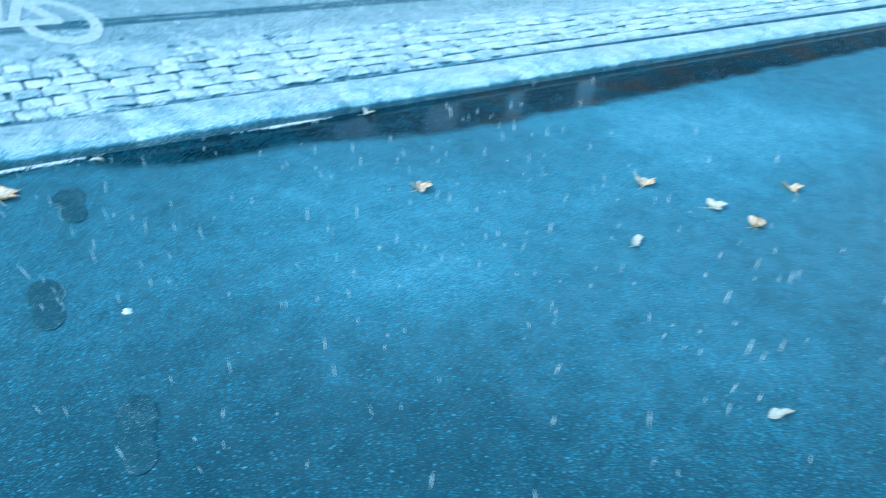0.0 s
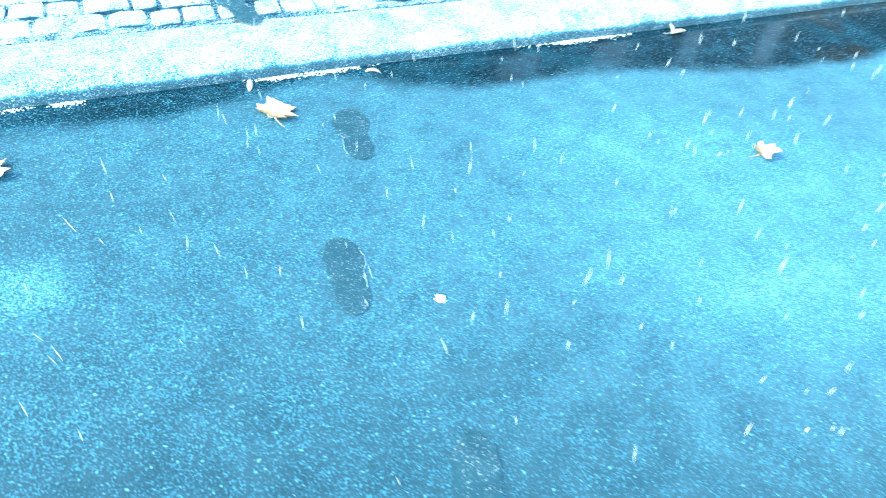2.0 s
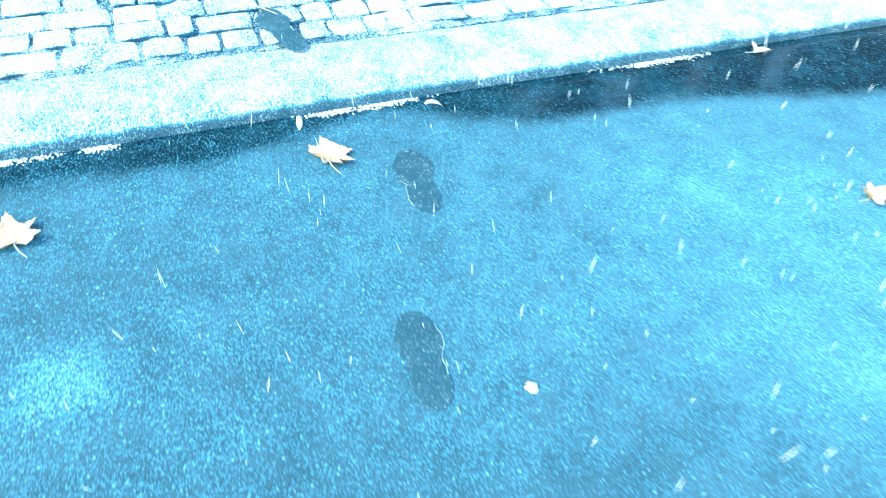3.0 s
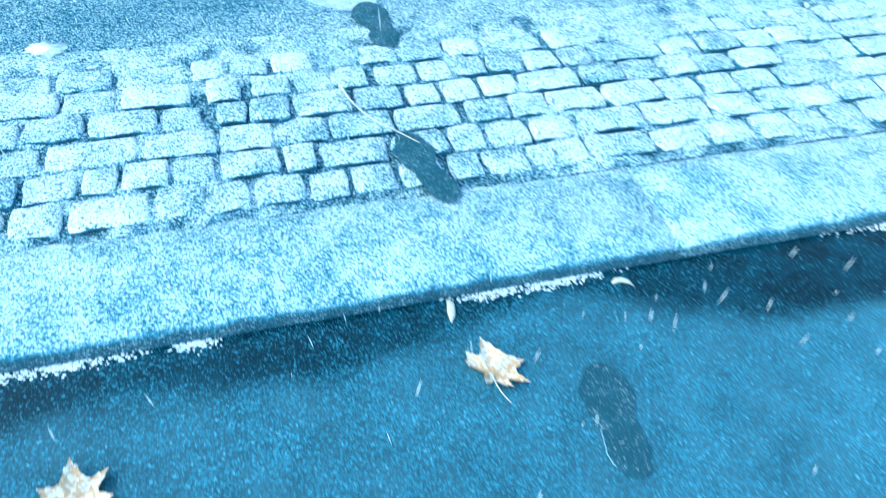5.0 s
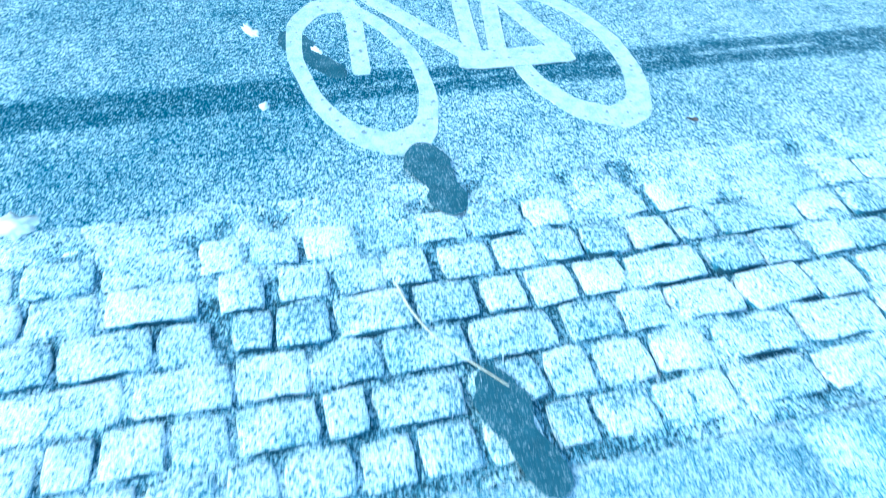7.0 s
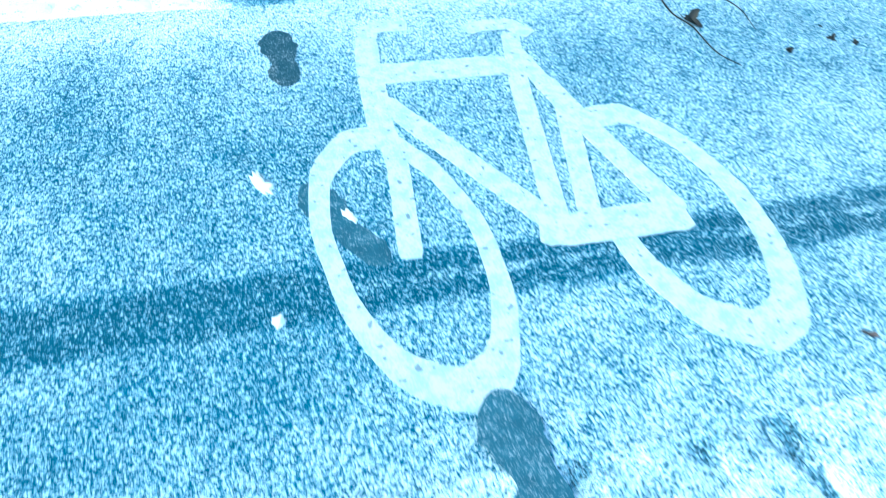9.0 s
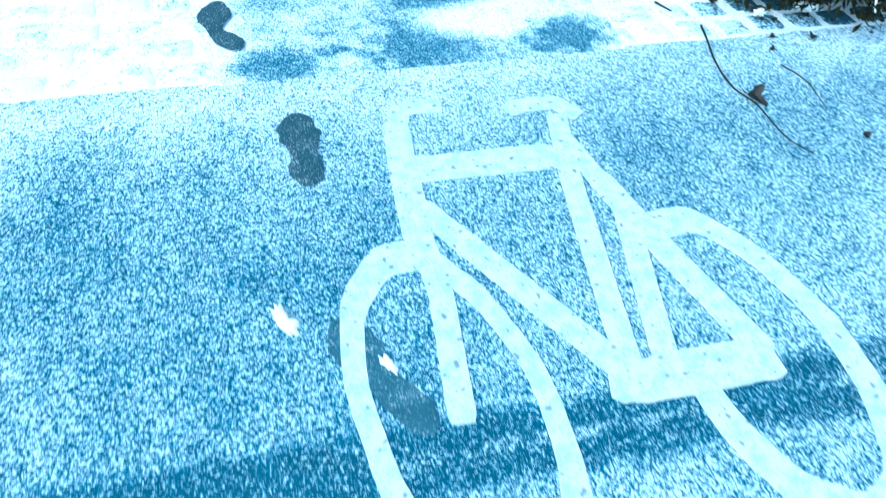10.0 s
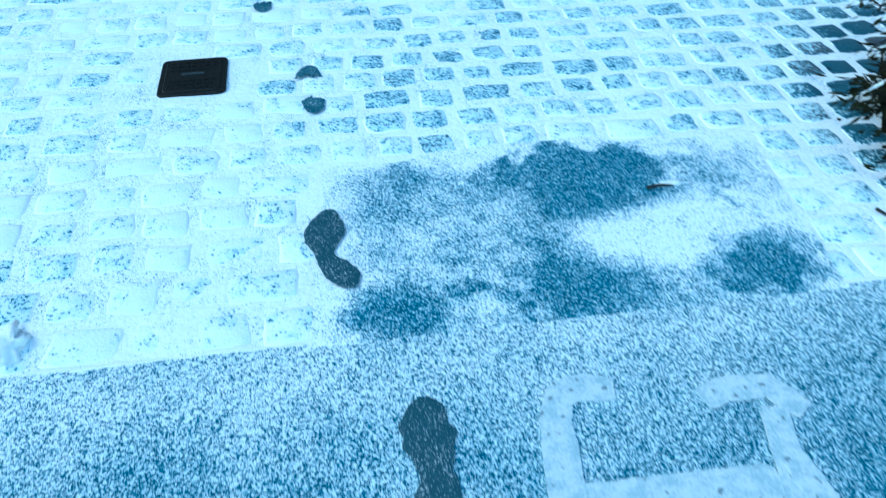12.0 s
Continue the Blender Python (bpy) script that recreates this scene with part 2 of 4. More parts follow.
def yard_material():
    g = Graph("frosted_granite_sett")
    info = g.t.nodes.new("ShaderNodeObjectInfo")
    rnd = g.math("FRACT", g.add(info.outputs["Random"], g.island))
    up = g.step(g.nz, 0.05, 0.35)
    broad = g.math("SUBTRACT", g.noise(2.0, 3.0), 0.5)
    c = g.add(0.875, g.mul(g.math("SUBTRACT", rnd, 0.5), 0.26), g.mul(broad, 0.60), g.mul(g.blob(0.2, 7.6, 0.80, 0.75, 10, 0.8, 0.5), -0.22), g.mul(g.math("SUBTRACT", g.noise(24.0, 3.0, 0.6), 0.5), 0.85))
    c = g.add(c, g.mul(g.step(g.x, 0.70, 1.45), -0.34), g.mul(g.step(rnd, 0.965, 0.985), -0.30), g.mul(g.blob(2.02, 7.08, 0.98, 0.74, 0, 0.25, 0.2, 5), -0.75))
    rim = g.math("SUBTRACT", 1.0, g.step(g.nz, 0.80, 0.985))
    c = g.add(c, g.mul(rim, g.mul(g.noise(40.0, 2.0), 1.0)))
    c = g.math("MAXIMUM", g.math("MINIMUM", c, 1.0), 0.0)
    veil = g.noise(90.0, 4.0, 0.7, stretch=(0.55, 1.0, 1.0))
    level = g.lerp(c, 0.78, 0.24)
    snow = g.mul(g.step(g.lerp(0.35, veil, g.cell(210.0)), g.math("SUBTRACT", level, 0.10), g.add(level, 0.07)), up)
    grain = g.noise(150.0, 3.0)
    warm = g.step(rnd, 0.80, 0.86)
    body = g.mix(g.step(grain, 0.3, 0.7), STONE_DARK, STONE)
    body = g.mix(g.mul(warm, 0.6), body, (0.085, 0.055, 0.05))
    body = filmed(g, body, g.mul(g.lerp(g.step(g.x, 0.6, 1.3), 0.55, 0.10), up), 25.0)
    thin = g.mix(g.step(c, 0.55, 0.95), (0.58, 0.76, 0.82), (0.84, 0.88, 0.89))
    colour = g.mix(g.step(snow, 0.35, 0.95), g.mix(g.step(snow, 0.0, 0.5), body, ICE), g.mix(rim, thin, SNOW))
    return g.finish(colour, g.lerp(snow, 0.5, 0.8), g.add(snow, grain), 0.5, 0.004, 0.2, g.mul(snow, 0.5))


def bed_material(name, cover, soil=(0.006, 0.042, 0.060), drift=None):
    g = Graph(name)
    if drift:                               # snow lies where the bed is filled up
        cover = g.lerp(g.step(g.z, *drift), cover, 0.585)
    c = g.add(cover, g.mul(g.math("SUBTRACT", g.noise(8.0, 3.0), 0.5), 0.45 if drift else 0.9))
    c = g.math("MAXIMUM", g.math("MINIMUM", c, 1.0), 0.0)
    snow = g.mul(grains(g, c, 0.15, 110.0, 0.2), 0.95)
    return g.finish(whitened(g, snow, soil, c), 0.75, g.add(snow, g.noise(60.0)), 0.5, 0.006)


def patch_material():
    g = Graph("worn_asphalt_repair_with_melted_snow")
    cover = g.add(0.55, g.mul(g.math("SUBTRACT", g.noise(5.0, 4.0, 0.65), 0.5), 0.65), g.mul(g.math("SUBTRACT", g.noise(24.0, 3.0), 0.5), 0.35))
    cover = g.add(cover, g.mul(g.math("SUBTRACT", 1.0, g.step(g.add(g.x, g.mul(g.noise(6.0, 3.0), 0.3)), -0.46, -0.20)), 0.40))
    for cx, cy, rx, ry, turn, amount in (
            (0.20, 6.77, 0.19, 0.15, -30, -0.62), (0.06, 6.36, 0.15, 0.10, 10, -0.42), (-0.40, 6.28, 0.22, 0.06, 3, -0.22),
            (0.58, 6.38, 0.13, 0.08, 15, -0.52), (-0.20, 6.84, 0.28, 0.06, 8, -0.05), (0.34, 6.52, 0.22, 0.11, 18, 0.50)):
        cover = g.add(cover, g.mul(g.blob(cx, cy, rx, ry, turn, 0.85, 1.5, 13), amount))
    cover = g.add(cover, g.mul(g.step(g.line(6.77, 0.05, 0.24, 5.0), 0.0, 0.14), 0.38), g.mul(g.step(g.x, 0.55, 0.74), 0.2))
    cover = g.math("MAXIMUM", g.math("MINIMUM", cover, 0.84), 0.33)
    snow = g.mul(grains(g, cover, 0.11, 118.0, 0.22), 0.92)
    grit = g.noise(200.0, 2.0)
    ground = filmed(g, g.mix(g.step(grit, 0.35, 0.7), ASPHALT_WET, ASPHALT), 0.50, 16.0)
    return g.finish(whitened(g, snow, ground, cover), g.lerp(snow, 0.42, 0.78), g.add(snow, g.mul(grit, 0.5)), 0.5, 0.004, 0.15)


def print_material():
    g = Graph("wet_trodden_asphalt")
    snow = g.mul(grains(g, g.add(0.08, g.mul(g.math("SUBTRACT", g.noise(30.0, 3.0), 0.5), 0.7)), 0.06, 150.0), 0.7)
    grit = g.noise(240.0, 2.0)
    ground = g.mix(g.step(grit, 0.35, 0.7), (0.013, 0.052, 0.070), (0.032, 0.092, 0.115))
    return g.finish(g.mix(snow, ground, SNOW), g.lerp(snow, 0.32, 0.75), g.add(snow, grit), 0.4, 0.003, 0.4)


def faint_print_material(name, cover, film):
    g = Graph(name)
    snow = g.mul(grains(g, g.add(cover, g.mul(g.math("SUBTRACT", g.noise(20.0, 3.0), 0.5), 0.6)), 0.10, 130.0), 0.6)
    grit = g.noise(240.0, 2.0)
    ground = filmed(g, g.mix(g.step(grit, 0.35, 0.7), ASPHALT_WET, ASPHALT), film, 20.0, (0.06, 0.205, 0.265))
    return g.finish(g.mix(snow, ground, SNOW), g.lerp(snow, 0.4, 0.75), g.add(snow, grit), 0.4, 0.003, 0.25)


def paint_material():
    g = Graph("white_road_paint")
    pits = g.step(g.noise(48.0, 1.0), 0.665, 0.72)
    wear = g.step(g.lerp(0.5, g.noise(150.0, 3.0, 0.7), g.noise(30.0, 3.0, 0.6)), 0.43, 0.60)
    colour = g.mix(g.mul(wear, 0.75), (0.60, 0.65, 0.67), (0.30, 0.43, 0.48))
    colour = g.mix(g.mul(pits, 0.8), colour, (0.12, 0.17, 0.20))
    return g.finish(colour, 0.6, g.add(g.mul(pits, -1.0), g.mul(g.noise(220.0, 2.0), 0.5)), 0.4, 0.003)


def plain_material(name, a, b, rough, scale=40.0, spec=0.5, metal=0.0):
    g = Graph(name)
    n = g.noise(scale, 4.0, 0.6)
    m = g.finish(g.mix(g.step(n, 0.3, 0.7), a, b), rough, n, 0.4, 0.003, spec)
    g.bsdf.inputs["Metallic"].default_value = metal
    return m


def leaf_material():
    g = Graph("dry_leaf")
    info = g.t.nodes.new("ShaderNodeObjectInfo")
    n = g.noise(45.0, 4.0, 0.6)
    tan = g.mix(g.step(n, 0.3, 0.7), (0.60, 0.33, 0.16), (0.70, 0.47, 0.27))
    tan = g.mix(g.mul(info.outputs["Random"], 0.5), tan, (0.44, 0.24, 0.12))
    snow = g.mul(grains(g, 0.40, 0.12, 60.0), g.step(g.nz, 0.4, 0.9))
    return g.finish(g.mix(g.mul(snow, 0.8), tan, SNOW), 0.6, n, 0.4, 0.002)


def snow_material():
    g = Graph("fresh_snow")
    n = g.noise(90.0, 4.0, 0.6)
    return g.finish(g.mix(g.step(n, 0.3, 0.7), (0.82, 0.85, 0.87), (0.88, 0.88, 0.88)), 0.75, n, 0.5, 0.004)


M_ROAD, M_LANE, M_KERB, M_STRIP, M_YARD = road_material(), lane_material(), kerb_material(), strip_material(), yard_material()
M_BED_STRIP, M_BED_YARD = bed_material("snow_in_dark_joints", 0.34, drift=(P - 0.008, P + 0.003)), bed_material("snow_filled_joints", 0.92)
M_FAR = bed_material("snowy_far_ground", 0.7)
M_PATCH, M_PRINT, M_FAINT, M_PAINT = patch_material(), print_material(), faint_print_material("half_covered_wet_print", 0.08, 0.52), paint_material()
M_ROADPRINT = faint_print_material("wet_print_on_dark_road", 0.0, 0.38)
M_LEAF, M_SNOW = leaf_material(), snow_material()
M_FROST = plain_material("thin_frozen_slush", (0.20, 0.40, 0.48), (0.45, 0.64, 0.72), 0.7, 60.0)
M_PALE = plain_material("bleached_leaf", (0.50, 0.44, 0.36), (0.70, 0.66, 0.58), 0.6, 60.0)
M_IRON = plain_material("wet_cast_iron", (0.003, 0.004, 0.004), (0.014, 0.013, 0.011), 0.55, 120.0, 0.2)
M_TWIG = plain_material("dark_wet_twig", (0.003, 0.005, 0.006), (0.012, 0.012, 0.010), 0.6, 80.0)
M_STRAW = plain_material("pale_straw", (0.55, 0.48, 0.36), (0.70, 0.64, 0.52), 0.7, 80.0)
M_DEAD = plain_material("dark_dead_leaf", (0.003, 0.003, 0.002), (0.014, 0.010, 0.004), 0.6, 60.0)
M_RUST = plain_material("reddish_dead_leaf", (0.05, 0.035, 0.032), (0.12, 0.08, 0.07), 0.6, 60.0)
M_NEEDLE = plain_material("dark_evergreen_leaf", (0.0015, 0.002, 0.0005), (0.017, 0.018, 0.003), 0.6, 30.0, 0.12)
M_SOIL = plain_material("dark_wet_soil", (0.003, 0.003, 0.002), (0.013, 0.008, 0.004), 0.9, 30.0, 0.1)
M_WALL = plain_material("dark_backdrop", (0.014, 0.026, 0.034), (0.026, 0.040, 0.050), 0.85, 1.5)


# ---- mesh helpers ----
def mesh_object(name, bm, material, parent=None, label=""):
    me = bpy.data.meshes.new(name)
    bm.to_mesh(me)
    bm.free()
    me.materials.append(material)
    ob = new(name, me)
    if parent:
        ob.parent = parent
    if label:
        ob["label"] = label
    return ob


part = mesh_object


def smooth(ob):
    for p in ob.data.polygons:
        p.use_smooth = True
    return ob


def sheet(bm, xs, low, high, rows, z=0.0, skirt=0.0):
    """A strip of ground between two lines of the plan, with an edge of some depth."""
    grid = [[bm.verts.new((x, low(x) + (high(x) - low(x)) * j / rows, z)) for x in xs] for j in range(rows + 1)]
    for j in range(rows):
        for i in range(len(xs) - 1):
            bm.faces.new((grid[j][i], grid[j][i + 1], grid[j + 1][i + 1], grid[j + 1][i]))
    if skirt:
        for row, flip in ((grid[0], 1), (grid[-1], -1)):
            for a, b in zip(row, row[1:]):
                c, d = (bm.verts.new((v.co.x, v.co.y, v.co.z - skirt)) for v in (b, a))
                bm.faces.new((a, d, c, b)[::flip])


def spread(a, b, step):
    n = max(1, round((b - a) / step))
    return [a + (b - a) * i / n for i in range(n + 1)]


# ---- ground, road, cycle lane ----
bm = bmesh.new()
sheet(bm, [-900, -200, 200, 900], lambda x: -900.0, lambda x: 900.0, 2, -0.06)
tagged(mesh_object("ground", bm, M_FAR), "snowy ground reaching to the horizon", "ground", kind="structure")

bm = bmesh.new()
sheet(bm, [-120, -40] + spread(-8, 16, 1.0) + [50, 120], lambda x: -30.0, lambda x: kerb_y(x) + 0.03, 12, 0.0, 0.05)
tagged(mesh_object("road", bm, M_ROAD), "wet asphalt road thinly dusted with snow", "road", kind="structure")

bm = bmesh.new()
sheet(bm, [-120, -40] + spread(-8, 16, 1.0) + [50, 120], lambda x: lane_y(x) - 0.02, yard_y, 6, P, 0.06)
tagged(mesh_object("cycle_lane", bm, M_LANE), "asphalt cycle lane under a thin crust of snow", "cycle lane", kind="structure")

bm = bmesh.new()
sheet(bm, [-120, -40, -8] + spread(-2, 3, 0.018) + [6, 16, 50, 120], lambda x: setts_y(x) - 0.03, lambda x: lane_y(x) - 0.02, 48, P - 0.012, 0.05)
for v in bm.verts:                          # joints filled up with drifted snow here, washed out there
    if v.co.z > P - 0.02:
        n = 0.45 * noise.noise(v.co * 3.3 + Vector((2, 0, 0))) + 1.0 * noise.noise(v.co * 14) + 0.35 * noise.noise(v.co * 34)
        bare = math.exp(-((v.co.x + 0.42) / 0.22) ** 2 - ((v.co.y - 4.14) / 0.10) ** 2) + math.exp(-((v.co.x - 0.10) / 0.20) ** 2 - ((v.co.y - 4.06) / 0.22) ** 2)
        for x_line in (0.62 - 0.26 * (v.co.y - 4.33), 1.68):
            if v.co.y > 4.12:
                bare += 1.4 * math.exp(-((v.co.x - x_line) / 0.03) ** 2)
        late = max(0.0, (v.co.y - setts_y(v.co.x) - 0.45) / 0.35)
        v.co.z += 0.021 * min(1.0, max(0.0, 0.38 + 0.70 * n - 0.5 * bare + 0.15 * late + (0.30 if v.co.y - setts_y(v.co.x) > 0.67 else 0.0)))
sett_strip = tagged(mesh_object("pavement_sett_strip", bm, M_BED_STRIP), "strip of granite setts with snow-covered tops and dark joints", "pavement", kind="structure")

bm = bmesh.new()
sheet(bm, [-120, -40, -8] + spread(-2.2, 2.4, 0.02) + [6, 16, 50, 120], yard_y, lambda x: 8.9 + 0.08 * x, 130, P - 0.005, 0.05)
sheet(bm, [-120, -40, -8, 0, 8, 16, 50, 120], lambda x: 8.9 + 0.08 * x, lambda x: 11.0 + 0.08 * x, 2, P - 0.005, 0.05)
for v in bm.verts:                          # drifts that half bury some of the setts
    if v.co.z > P - 0.01:
        n = 0.9 * noise.noise(v.co * 2.3 + Vector((7, 0, 0))) + 0.7 * noise.noise(v.co * 10) + 0.4 * noise.noise(v.co * 31)
        v.co.z += 0.0058 * min(1.0, max(0.0, 0.22 + 0.55 * n - 0.25 * max(0.0, v.co.x)))
sett_yard = tagged(mesh_object("pavement_setts", bm, M_BED_YARD), "granite sett pavement with snow filling the joints", "pavement", kind="structure")

bm = bmesh.new()
sheet(bm, [-120, 0, 120], lambda x: 11.0 + 0.08 * x, lambda x: 60.0, 2, P - 0.01, 0.05)
tagged(mesh_object("pavement_far", bm, M_FAR), "far snow-covered pavement", "pavement", kind="structure")

# added unseen walls close the place; only the wet gutter mirrors their dark bars
for x0, x1, h in ((-40, 8.6, 17), (10.2, 11.8, 17), (13.4, 15.0, 17), (16.2, 18.2, 17), (19.6, 50, 17)):
    bm = bmesh.new()
    bmesh.ops.create_cube(bm, size=1.0, matrix=Matrix.Translation(((x0 + x1) / 2, 18.0, h / 2 - 0.05)) @ Matrix.Diagonal((x1 - x0, 0.5, h, 1)))
    tagged(mesh_object("wall_north", bm, M_WALL), "plain dark unseen wall, added for the bars mirrored in the gutter", "wall", kind="structure")


# ---- bicycle symbol ----
Z_PAINT = P + 0.003


def ring(bm, cx, cy, ax, ay, bx, by, shear, shift, z, a0=0.0, a1=360.0, n=140):
    """A painted ring between two slanting ovals."""
    rows = []
    closed = a1 - a0 >= 360.0
    for i in range(n if closed else n + 1):
        a = radians(a0 + (a1 - a0) * i / n)
        c, s = math.cos(a), math.sin(a)
        wob = 1 + 0.012 * math.sin(5 * a + 1) + 0.008 * math.sin(11 * a) + 0.012 * noise.noise(Vector((c * 9, s * 9, cx)))
        o = (cx + ax * c * wob + shear * ay * s, cy + ay * s * wob)
        q = (cx + bx * c * wob + shear * by * s, cy + shift + by * s * wob)
        rows.append([bm.verts.new((*o, z)), bm.verts.new((*q, z)), bm.verts.new((*o, z - 0.004)), bm.verts.new((*q, z - 0.004))])
    for i in range(len(rows) if closed else len(rows) - 1):
        p, q = rows[i], rows[(i + 1) % len(rows)]
        bm.faces.new((p[0], q[0], q[1], p[1]))
        bm.faces.new((p[2], q[2], q[0], p[0]))
        bm.faces.new((p[1], q[1], q[3], p[3]))


def stroke(bm, points, width, z, seed=0):
    """A painted bar along a line of corners, its edges slightly uneven, its ends rounded off."""
    pts = []
    for (x0, y0), (x1, y1) in zip(points, points[1:]):
        n = max(2, round(math.hypot(x1 - x0, y1 - y0) / 0.02))
        pts += [Vector((x0 + (x1 - x0) * i / n, y0 + (y1 - y0) * i / n, 0)) for i in range(n)]
    pts.append(Vector((*points[-1], 0)))
    rows = []
    for i, p in enumerate(pts):
        d = (pts[min(i + 1, len(pts) - 1)] - pts[max(i - 1, 0)]).normalized()
        side = Vector((-d.y, d.x, 0))
        end = min(i, len(pts) - 1 - i)
        w = width / 2 * (0.80 if end == 0 else 1.0) * (1 + 0.07 * noise.noise(p * 40 + Vector((seed, 0, 0))) + 0.05 * noise.noise(p * 130))
        rows.append([bm.verts.new((p + side * w) + Vector((0, 0, z))), bm.verts.new((p - side * w) + Vector((0, 0, z))),
                     bm.verts.new((p + side * w) + Vector((0, 0, z - 0.004))), bm.verts.new((p - side * w) + Vector((0, 0, z - 0.004)))])
    for p, q in zip(rows, rows[1:]):
        bm.faces.new((p[1], q[1], q[0], p[0]))
        bm.faces.new((p[0], q[0], q[2], p[2]))
        bm.faces.new((p[3], q[3], q[1], p[1]))
    for p, flip in ((rows[0], 1), (rows[-1], -1)):
        bm.faces.new((p[0], p[2], p[3], p[1])[::flip])


def bicycle_symbol():
    thing = tagged(new("bicycle_symbol"), "white painted bicycle symbol on the snowy cycle lane asphalt", "road marking")
    bm = bmesh.new()
    ring(bm, -0.048, 5.086, 0.200, 0.437, 0.154, 0.338, -0.14, 0.006, Z_PAINT)
    part("front_wheel", bm, M_PAINT, thing)
    bm = bmesh.new()
    ring(bm, 0.622, 5.130, 0.212, 0.430, 0.150, 0.330, -0.10, 0.008, Z_PAINT, -176, 118)
    part("rear_wheel", bm, M_PAINT, thing)
    bars = (("fork", ((-0.052, 5.60), (-0.030, 5.36), (-0.043, 5.045)), 0.056),
            ("stem", ((-0.047, 5.930), (-0.054, 5.82), (-0.052, 5.52)), 0.074),
            ("handlebar", ((0.092, 6.026), (0.005, 6.034), (-0.030, 6.012), (-0.046, 5.960), (-0.048, 5.900)), 0.066),
            ("top_tube", ((-0.040, 5.765), (0.360, 5.785)), 0.100),
            ("down_tube", ((-0.040, 5.640), (0.300, 5.125)), 0.066),
            ("seat_tube", ((0.412, 5.960), (0.372, 5.700), (0.318, 5.110)), 0.058),
            ("saddle", ((0.272, 5.985), (0.320, 6.008), (0.420, 6.012), (0.476, 5.945)), 0.062),
            ("seat_stay", ((0.400, 5.860), (0.470, 5.560), (0.400, 5.120)), 0.058),
            ("rear_stay", ((0.440, 5.700), (0.520, 5.420), (0.622, 5.110)), 0.070),
            ("chain_stay", ((0.265, 5.098), (0.330, 5.085), (0.640, 5.105)), 0.104))
    for i, (name, points, width) in enumerate(bars):
        bm = bmesh.new()
        stroke(bm, points, width, Z_PAINT + 0.0004 * (i + 1), i)
        part(name, bm, M_PAINT, thing)
    return thing


bicycle_symbol()


def tube(bm, points, radius, sides=6, taper=0.4):
    rings = []
    for i, p in enumerate(points):
        p = Vector(p)
        d = (Vector(points[min(i + 1, len(points) - 1)]) - Vector(points[max(i - 1, 0)])).normalized()
        u = d.orthogonal().normalized()
        v = d.cross(u)
        r = radius * (1 - (1 - taper) * i / (len(points) - 1))
        rings.append([bm.verts.new(p + (u * math.cos(2 * math.pi * k / sides) + v * math.sin(2 * math.pi * k / sides)) * r) for k in range(sides)])
    for a, b in zip(rings, rings[1:]):
        for k in range(sides):
            bm.faces.new((a[k], a[(k + 1) % sides], b[(k + 1) % sides], b[k]))
    bm.faces.new(rings[0][::-1])
    bm.faces.new(rings[-1])


# ---- footprints ----
def footprint(heel, toe, z, material, width=0.104, bend=0.006, label="", seed=0, inner=1, waist=0.42, bare=(), bow=0.0, rims=()):
    """A shoe print from heel to toe; inner is the side on which its waist is cut in, bare the stretch that left no mark."""
    a, b = Vector((*heel, 0)), Vector((*toe, 0))
    d = b - a
    side = Vector((-d.y, d.x, 0)).normalized()
    n, m = 40, 8
    coords = []
    for i in range(n + 1):
        s = i / n
        end = math.sqrt(max(0.03, 1 - (abs(s - 0.5) / 0.5) ** 4))
        w = width / 2 * end * (0.84 + 0.18 * math.exp(-((s - 0.72) / 0.17) ** 2))
        cut = math.exp(-((s - 0.42) / 0.13) ** 2)
        c = a + d * s + side * (bend * math.sin(math.pi * (s - 0.4) * 1.5) + bow * math.sin(math.pi * s))
        row = []
        for j in range(m + 1):
            u = 2 * j / m - 1
            rag = 1 + 0.20 * noise.noise((c + side * u) * 40 + Vector((seed, 3, 0)))
            narrow = 1 - (waist if u * inner > 0 else 0.12) * cut
            p = c + side * (u * w * rag * narrow) + d.normalized() * (0.006 * noise.noise(Vector((u * 3, seed, s * 9))))
            lift = 0.0 if abs(u) == 1 or i in (0, n) else 0.0010
            row.append(Vector((p.x, p.y, z + lift)))
        coords.append(row)
    thing = tagged(new("footprint"), label, "footprint", "trail of shoe prints")
    for name, lo, hi in (("heel_print", 0, 15), ("sole_print", 15, n)):
        bm = bmesh.new()
        vs = [[bm.verts.new(p) for p in row] for row in coords[lo:hi + 1]]
        for i in range(hi - lo):
            s = (i + lo + 0.5) / n
            for j in range(m):
                ragged = 0.07 * noise.noise(Vector((j * 0.9, seed * 1.7, 0)))
                if bare and bare[0] < s + ragged < bare[1]:
                    continue
                q = (vs[i][j], vs[i + 1][j], vs[i + 1][j + 1], vs[i][j + 1])
                bm.faces.new(q[::-1])
        bmesh.ops.delete(bm, geom=[v for v in bm.verts if not v.link_faces], context="VERTS")
        smooth(part(name, bm, material, thing))
    for j, lo, hi in rims:                  # snow pushed up along an edge
        bm = bmesh.new()
        tube(bm, [coords[i][j] + Vector((0.002 * noise.noise(coords[i][j] * 60), 0, 0.0002)) for i in range(lo, hi)], 0.0011, 5, 0.5)
        for v in bm.verts:
            v.co += Vector((1, 0.6, 0.5)) * (0.0022 * noise.noise(v.co * 90))
        smooth(part("snow_rim", bm, M_FROST, thing, "thin rim of pushed-up snow"))
    return thing


